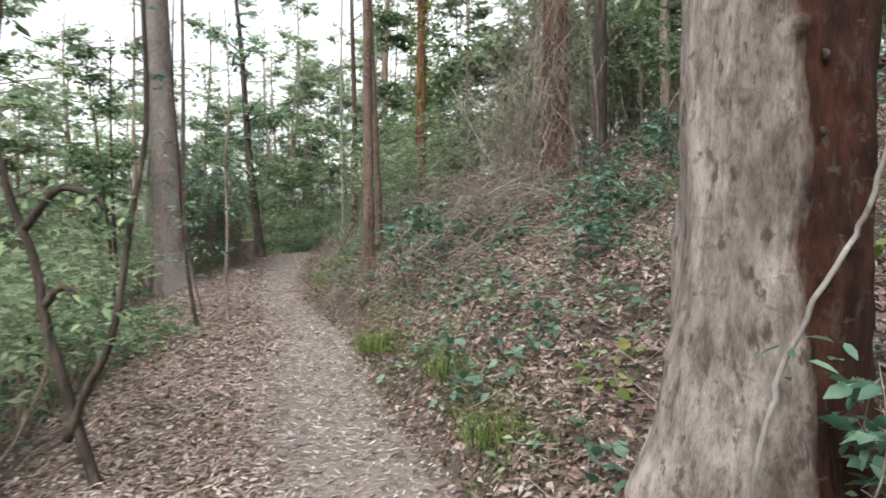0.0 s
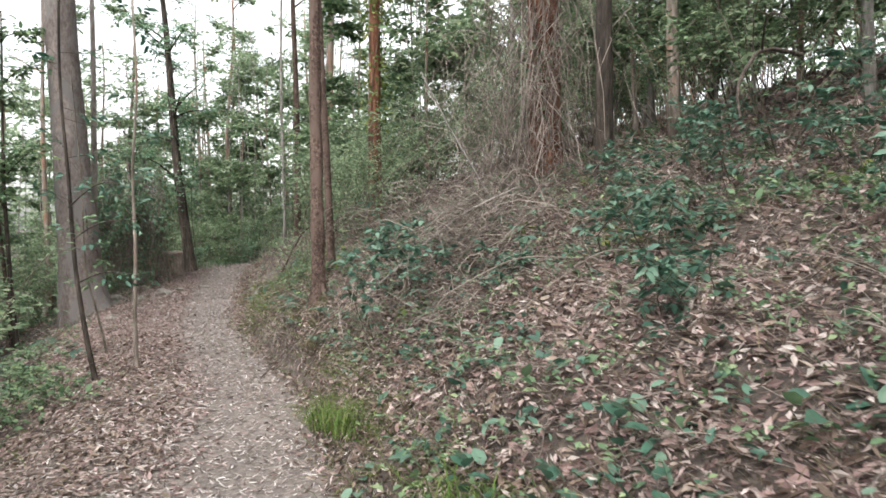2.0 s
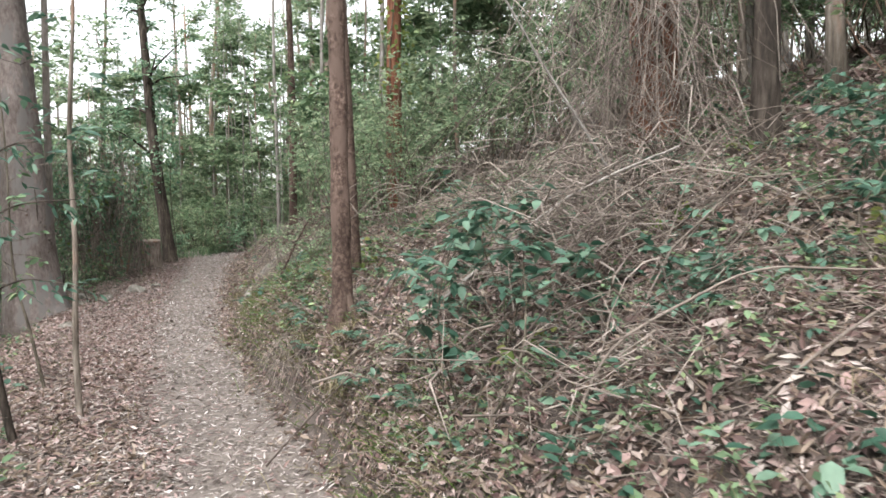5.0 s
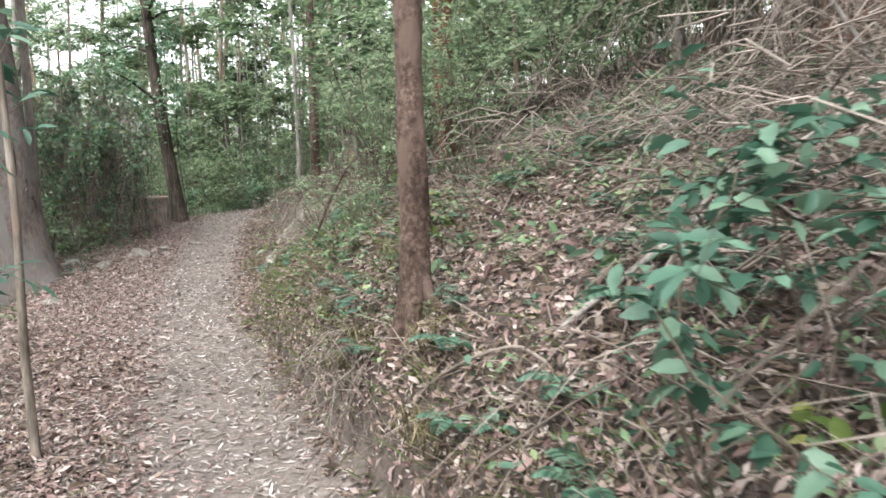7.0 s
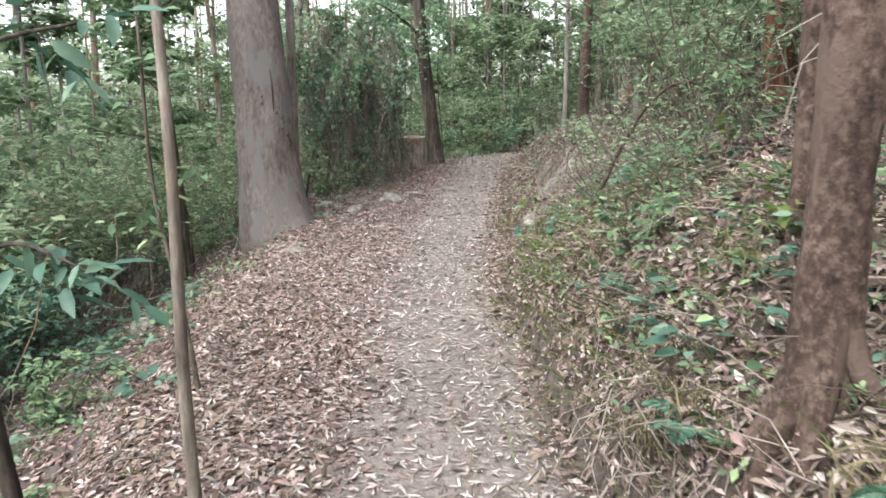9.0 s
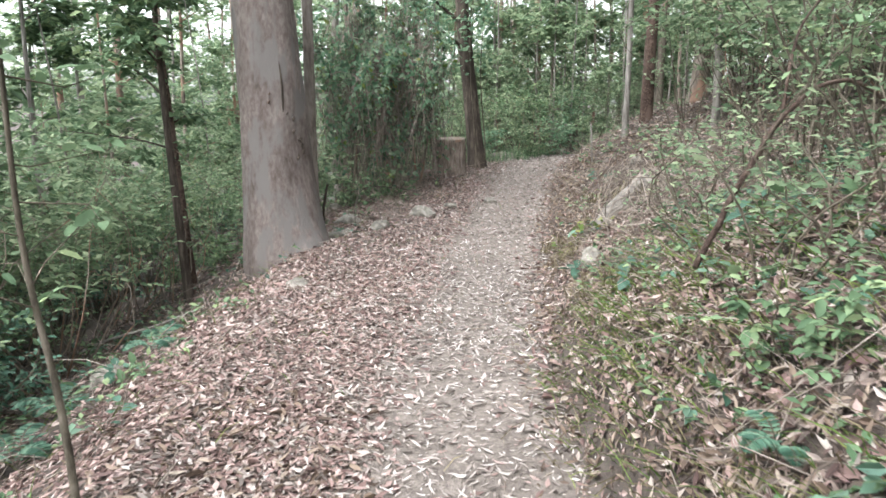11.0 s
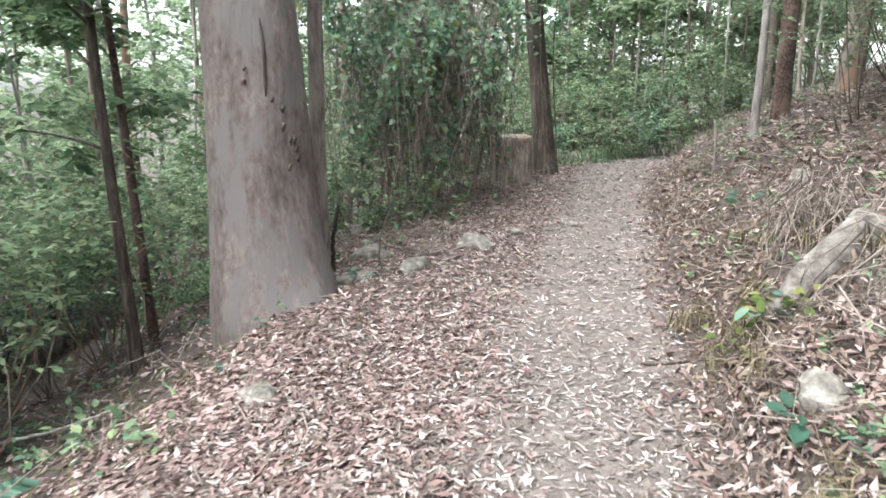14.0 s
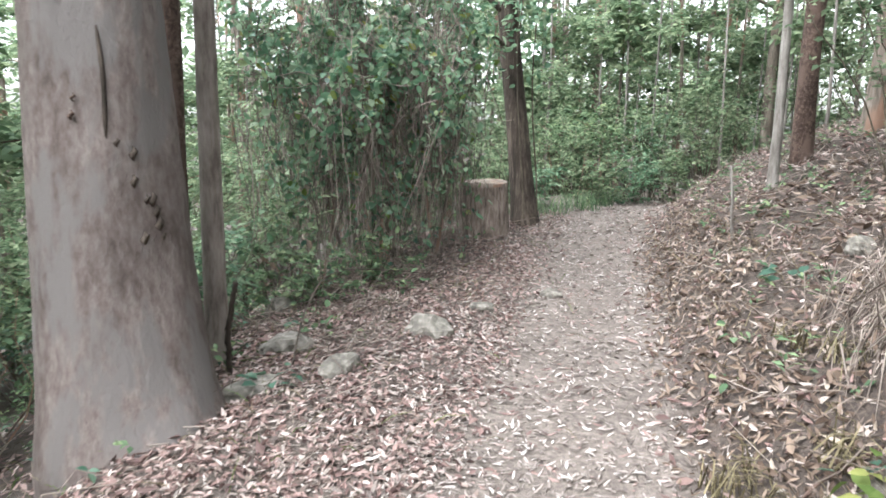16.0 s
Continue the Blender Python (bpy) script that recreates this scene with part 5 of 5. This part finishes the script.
def vine_thicket():
    """The vine-draped thicket beside the stump: bare hanging stems below, leaves in heaps on top."""
    x, y = -6.48, 18.85
    r = rng_of(451)
    e = thing("vine_thicket", x, y)

    def girth(a, h):
        return (0.78 + 0.34 * h) * (0.9 + 0.2 * np.sin(3 * a + 1) + 0.16 * np.sin(7 * a + 5 * h) + 0.12 * np.sin(13 * a - 9 * h)) * np.clip(1.25 - 1.05 * np.maximum(h - 0.74, 0) / 0.26, 0.15, 1.1)

    def skin(a, h, k=1.0):
        q = girth(a, h) * k
        top = 2.5 + 0.35 * np.sin(2 * a + 0.5) + 0.2 * np.sin(5 * a)
        return np.stack([q * np.cos(a) * 0.72, q * np.sin(a) * 1.05, 0.05 + h * top], -1)

    for _ in range(11):
        a, d = r.uniform(0, 6.28), r.uniform(0.1, 0.85)
        b = np.array([d * np.cos(a) * 0.8, d * np.sin(a) * 1.0, -0.2])
        part("stem", tube(curve_points([b, b + [r.normal(0, 0.15), r.normal(0, 0.1), 1.0], b * [1.1, 1.1, 1] + [r.normal(0, 0.25), 0, 2.4]], 10), np.linspace(0.022, 0.01, 10), 6), BARK_PLAIN, e)
    m = 1350
    a, h = r.uniform(0, 6.28, m), r.uniform(0.35, 0.98, m)
    o = skin(a, h, 1.0 + r.normal(0.0, 0.1, m))
    down = o.copy()
    down[:, :2] *= r.uniform(0.72, 1.02, (m, 1))
    down[:, 2] = np.maximum(o[:, 2] - r.uniform(0.3, 1.7, m), -0.05)
    down[:, :2] += r.normal(0, 0.16, (m, 2))
    part("hanging_vine", arcs(r, m, o, down, r.normal(0, 0.05, m), r.uniform(0.002, 0.006, m), 0.11), TWIG, e, "grey-brown hanging vine stems", kind="stuff")
    m = 500
    a, h = r.uniform(0, 6.28, m), r.uniform(0.6, 1.0, m)
    o, q = skin(a, h, 1.06), skin(a + r.normal(0, 0.5, m), np.clip(h + r.normal(0, 0.2, m), 0.3, 1), 1.08)
    part("looping_vine", arcs(r, m, o, q, r.normal(0.05, 0.12, m), r.uniform(0.002, 0.005, m), 0.08), TWIG, e, "pale dead vine loops over the leaves", kind="stuff")
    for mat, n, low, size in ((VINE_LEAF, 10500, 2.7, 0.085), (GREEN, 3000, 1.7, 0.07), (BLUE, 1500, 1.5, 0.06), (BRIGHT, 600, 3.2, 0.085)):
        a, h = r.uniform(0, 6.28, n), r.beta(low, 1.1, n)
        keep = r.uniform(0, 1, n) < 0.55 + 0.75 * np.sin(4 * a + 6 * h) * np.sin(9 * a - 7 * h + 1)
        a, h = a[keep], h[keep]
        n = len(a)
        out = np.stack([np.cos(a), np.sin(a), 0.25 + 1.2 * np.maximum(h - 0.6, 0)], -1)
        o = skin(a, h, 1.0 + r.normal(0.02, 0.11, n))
        ahead = np.array([0, 0, -0.3]) + r.normal(0, 0.8, (n, 3)) + out * 0.4
        z = r.uniform(0.6, 1.3, n)
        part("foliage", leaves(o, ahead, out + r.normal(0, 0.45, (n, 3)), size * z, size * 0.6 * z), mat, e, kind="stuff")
    tagged(e, "dense thicket draped with hanging vines and green leaves", "thicket")


vine_thicket()

# ---- leaf litter ----


def litter(rng, n, ys, lo, hi, size, slim, tilt, lift=0.012, curled=False):
    """Fallen leaves strewn between two distances from the path's right edge."""
    y = rng.uniform(ys[0], ys[1], n)
    x = along(RIGHT, y) + rng.uniform(lo, hi, n) + rng.normal(0, 0.1, n)
    keep = rng.uniform(0, 1, n) < 0.75 + 0.35 * ripple(x * 0.9, y * 0.9)
    x, y = x[keep], y[keep]
    n = len(x)
    e = 0.05
    z = ground_z(x, y)
    nx, ny = -(ground_z(x + e, y) - z) / e, -(ground_z(x, y + e) - z) / e
    up = unit(np.stack([nx, ny, np.ones(n)], -1) + rng.normal(0, tilt, (n, 3)))
    a = rng.uniform(0, 6.28, n)
    ahead = np.stack([np.cos(a), np.sin(a), np.zeros(n)], -1)
    ahead = unit(ahead - (ahead * up).sum(-1, keepdims=True) * up)
    L = size * rng.uniform(0.45, 1.3, n)
    base = np.stack([x, y, z + rng.uniform(0.003, lift, n)], -1) - ahead * L[:, None] * 0.5
    wide = L * slim * rng.uniform(0.7, 1.4, n)
    if curled:
        return leaves(base, ahead, up, L, wide, rng.normal(0.1, 0.3, (n, 1)), rng.normal(0.0, 0.22, (n, 1)))
    return flakes(base, ahead, up, L, wide, rng.choice([0.12, -0.08, 0.04]))


def strew(name, label, pieces, mat):
    return tagged(mesh_object(name, *joined(pieces), mat, smooth=False), label, "leaf litter", kind="stuff")


rl = rng_of(500)
strew("leaf_litter", "bleached dry gum leaves strewn over the dirt path", [
    litter(rl, 12500, (0.8, 15), -1.4, 0.05, 0.064, 0.2, 0.16, 0.016, True), litter(rl, 15000, (13, 25), -1.55, 0.05, 0.052, 0.24, 0.16, 0.02, True),
    litter(rl, 14000, (0.8, 16), -1.4, 0.05, 0.045, 0.24, 0.15), litter(rl, 9500, (1, 18), -2.3, -1.2, 0.054, 0.26, 0.25, 0.03, True)], PATH_LEAF)
strew("leaf_litter", "grey-brown dry leaves over the verge and slope", [
    litter(rl, 20000, (0.8, 15), -2.3, -1.15, 0.06, 0.3, 0.26, 0.025), litter(rl, 18000, (12, 22), -2.8, -1.2, 0.055, 0.28, 0.28, 0.03),
    litter(rl, 30000, (1, 15), 0.0, 1.9, 0.06, 0.3, 0.7, 0.05), litter(rl, 30000, (2, 15), 1.5, 5.0, 0.062, 0.3, 0.7, 0.06),
    litter(rl, 14000, (13, 24), 0.0, 2.8, 0.07, 0.28, 0.6, 0.06), litter(rl, 16000, (5.5, 12), 0.1, 4.0, 0.06, 0.32, 0.6, 0.05), litter(rl, 7000, (2, 18), 4.8, 10, 0.17, 0.3, 0.6, 0.08)], LITTER)
strew("tan_leaf_litter", "curled tan gum leaves lying over the bank", [
    litter(rl, 7500, (1.2, 12), -0.02, 2.4, 0.074, 0.3, 0.7, 0.06, True), litter(rl, 7000, (3, 13), 2.2, 5.0, 0.072, 0.3, 0.7, 0.08, True),
    litter(rl, 6500, (11, 20), 0.0, 2.4, 0.078, 0.3, 0.7, 0.06, True), litter(rl, 8500, (2, 22), -0.15, 0.4, 0.06, 0.28, 0.6, 0.05, True), litter(rl, 4500, (6, 11), 0.3, 3.0, 0.066, 0.3, 0.7, 0.07, True), litter(rl, 7000, (1, 12), -2.4, -1.15, 0.068, 0.32, 0.25, 0.03, True)], TAN_LEAF)
strew("russet_leaf_litter", "pinkish and russet fallen leaves along the path edges", [
    litter(rl, 20000, (0.8, 15), -2.6, -1.0, 0.06, 0.36, 0.26, 0.025), litter(rl, 17000, (9, 20), -3.0, -1.15, 0.049, 0.36, 0.28, 0.03, True), litter(rl, 16000, (11, 22), -3.2, -1.2, 0.055, 0.36, 0.28, 0.03),
    litter(rl, 28000, (1, 15), -0.05, 1.9, 0.062, 0.38, 0.7, 0.05), litter(rl, 25000, (2, 16), 1.6, 5.5, 0.062, 0.38, 0.7, 0.06), litter(rl, 3000, (1.5, 15), 0.05, 4.0, 0.088, 0.34, 0.5, 0.06, True),
    litter(rl, 9000, (-6, 1.2), -2.6, 2.5, 0.07, 0.34, 0.3, 0.03), litter(rl, 22000, (2, 22), -5.8, -2.2, 0.08, 0.34, 0.4, 0.04), litter(rl, 5000, (0.8, 24), -1.4, 0, 0.06, 0.3, 0.15), litter(rl, 5500, (12, 24), -0.25, 2.4, 0.07, 0.32, 0.5, 0.05, True), litter(rl, 8000, (2, 18), 4.8, 10, 0.17, 0.4, 0.6, 0.08)], RUSSET)


def groundcover(rng, n, ys, lo, hi, leaf, per=6):
    """Tiny seedlings in drifts between two distances from the path's right edge."""
    y = rng.uniform(ys[0], ys[1], n)
    x = along(RIGHT, y) + rng.uniform(lo, hi, n)
    keep = rng.uniform(0, 1, n) < 0.45 + 0.75 * ripple(x * 0.55 + 2, y * 0.6)
    x, y = x[keep], y[keep]
    o = np.stack([x, y, ground_z(x, y) + rng.uniform(0.02, 0.1, len(x))], -1)
    return sprays(rng, o, scatter_dirs(rng, len(o), 0.7), rng.uniform(0.05, 0.16, len(o)), per, leaf, leaf * 0.5, near=per < 6)


tagged(mesh_object("groundcover", *joined([groundcover(rl, 3600, (1.5, 14), 0.12, 3.4, 0.05), groundcover(rl, 1800, (3, 15), 2.5, 6, 0.065), groundcover(rl, 1300, (13, 24), 0.3, 3.5, 0.055), groundcover(rl, 1600, (8.2, 13), 0.7, 4.0, 0.055), groundcover(rl, 1300, (2, 22), -6.5, -2.6, 0.06)]), GREEN), "small green seedlings spread through the litter", "groundcover", kind="stuff")
tagged(mesh_object("blue_groundcover", *joined([groundcover(rl, 1500, (1.5, 14), 0.2, 3.6, 0.07, 4), groundcover(rl, 450, (2, 22), -6, -2.6, 0.07, 4)]), BLUE), "bluish broad-leaved seedlings spread through the litter", "groundcover", kind="stuff")


def loose_grass(rng, n, ys, lo, hi, length):
    y = rng.uniform(ys[0], ys[1], n)
    x = along(RIGHT, y) + rng.normal((lo + hi) / 2, (hi - lo) / 3, n)
    keep = rng.uniform(0, 1, n) < 0.55 + 0.6 * ripple(x * 0.7, y * 0.8 + 1)
    x, y = x[keep], y[keep]
    n = len(x)
    o = np.stack([x, y, ground_z(x, y) - 0.01], -1)
    w = scatter_dirs(rng, n, 0.8)
    h = (length * rng.uniform(0.5, 1.3, n))[:, None]
    side = unit(np.cross(w, rng.normal(0, 1, (n, 3)))) * 0.0022
    mid = o + w * h * 0.55
    tip = o + w * h * [1.3, 1.3, 0.75]
    v = np.stack([o - side, o + side, mid - side, mid + side, tip], 1)
    t = (np.array([[0, 1, 3], [0, 3, 2], [2, 3, 4]])[None] + np.arange(n)[:, None, None] * 5).reshape(-1, 3)
    return v.reshape(-1, 3), t


tagged(mesh_object("dry_grass", *joined([loose_grass(rl, 5000, (2.5, 14), -0.02, 0.7, 0.16), loose_grass(rl, 6000, (3, 14), 0.5, 3.8, 0.22), loose_grass(rl, 900, (13, 22), 0.0, 0.9, 0.2), loose_grass(rl, 2500, (3, 20), -4.5, -1.8, 0.18)]), STRAW), "straggling dry grass along the foot of the bank", "grass", kind="stuff")
tagged(mesh_object("green_grass", *joined([loose_grass(rl, 6500, (3, 13.5), 0.0, 0.45, 0.17), loose_grass(rl, 2200, (10.2, 13.4), 0.1, 1.0, 0.24), loose_grass(rl, 3000, (3, 20), -4.5, -1.9, 0.18)]), GRASS), "straggling green grass along the foot of the bank", "grass", kind="stuff")


def sticks(rng, n, ys, lo, hi, reach, thick):
    y = rng.uniform(ys[0], ys[1], n)
    x = along(RIGHT, y) + rng.uniform(lo, hi, n)
    o = np.stack([x, y, ground_z(x, y) + rng.uniform(0.005, 0.06, n)], -1)
    w = scatter_dirs(rng, n, 0.12)
    return twigs(rng, o, w, reach * rng.uniform(0.4, 1.4, n), thick * rng.uniform(0.5, 1.4, n), 0.05)


tagged(mesh_object("twig_litter", *joined([sticks(rl, 5200, (2, 15), 0.1, 2.8, 0.3, 0.0026), sticks(rl, 3000, (3, 15), 1.5, 5.5, 0.34, 0.003), sticks(rl, 1500, (2, 22), -5, -1.7, 0.4, 0.004), sticks(rl, 900, (16.5, 20), -3.6, -2.0, 0.35, 0.004), sticks(rl, 1500, (13, 23), 0.1, 2.5, 0.32, 0.004), sticks(rl, 160, (1, 22), -1.3, 0, 0.12, 0.003)]), TWIG), "dead twigs scattered through the leaf litter", "twigs", kind="stuff")


def far_woods():
    """Distant woods all round, beyond the trees that can be told apart."""
    r = rng_of(600)
    n = 15000
    a, d = r.uniform(0, 6.28, n), r.uniform(26, 50, n)
    x, y = d * np.cos(a) - 2, d * np.sin(a) + 12
    clump = 0.5 + 0.5 * np.sin(a * 23) * np.sin(a * 7 + 2)
    z = ground_z(x, y) + r.uniform(0, 1, n) ** 0.9 * (8 + 6 * clump)
    o = np.stack([x, y, z], -1)
    return tagged(mesh_object("far_woods", *sprays(r, o, scatter_dirs(r, n, 0.1), r.uniform(0.6, 1.4, n), 8, 0.5, 0.28, False), CANOPY), "hazy green woods in the distance", "woods", kind="stuff")


far_woods()
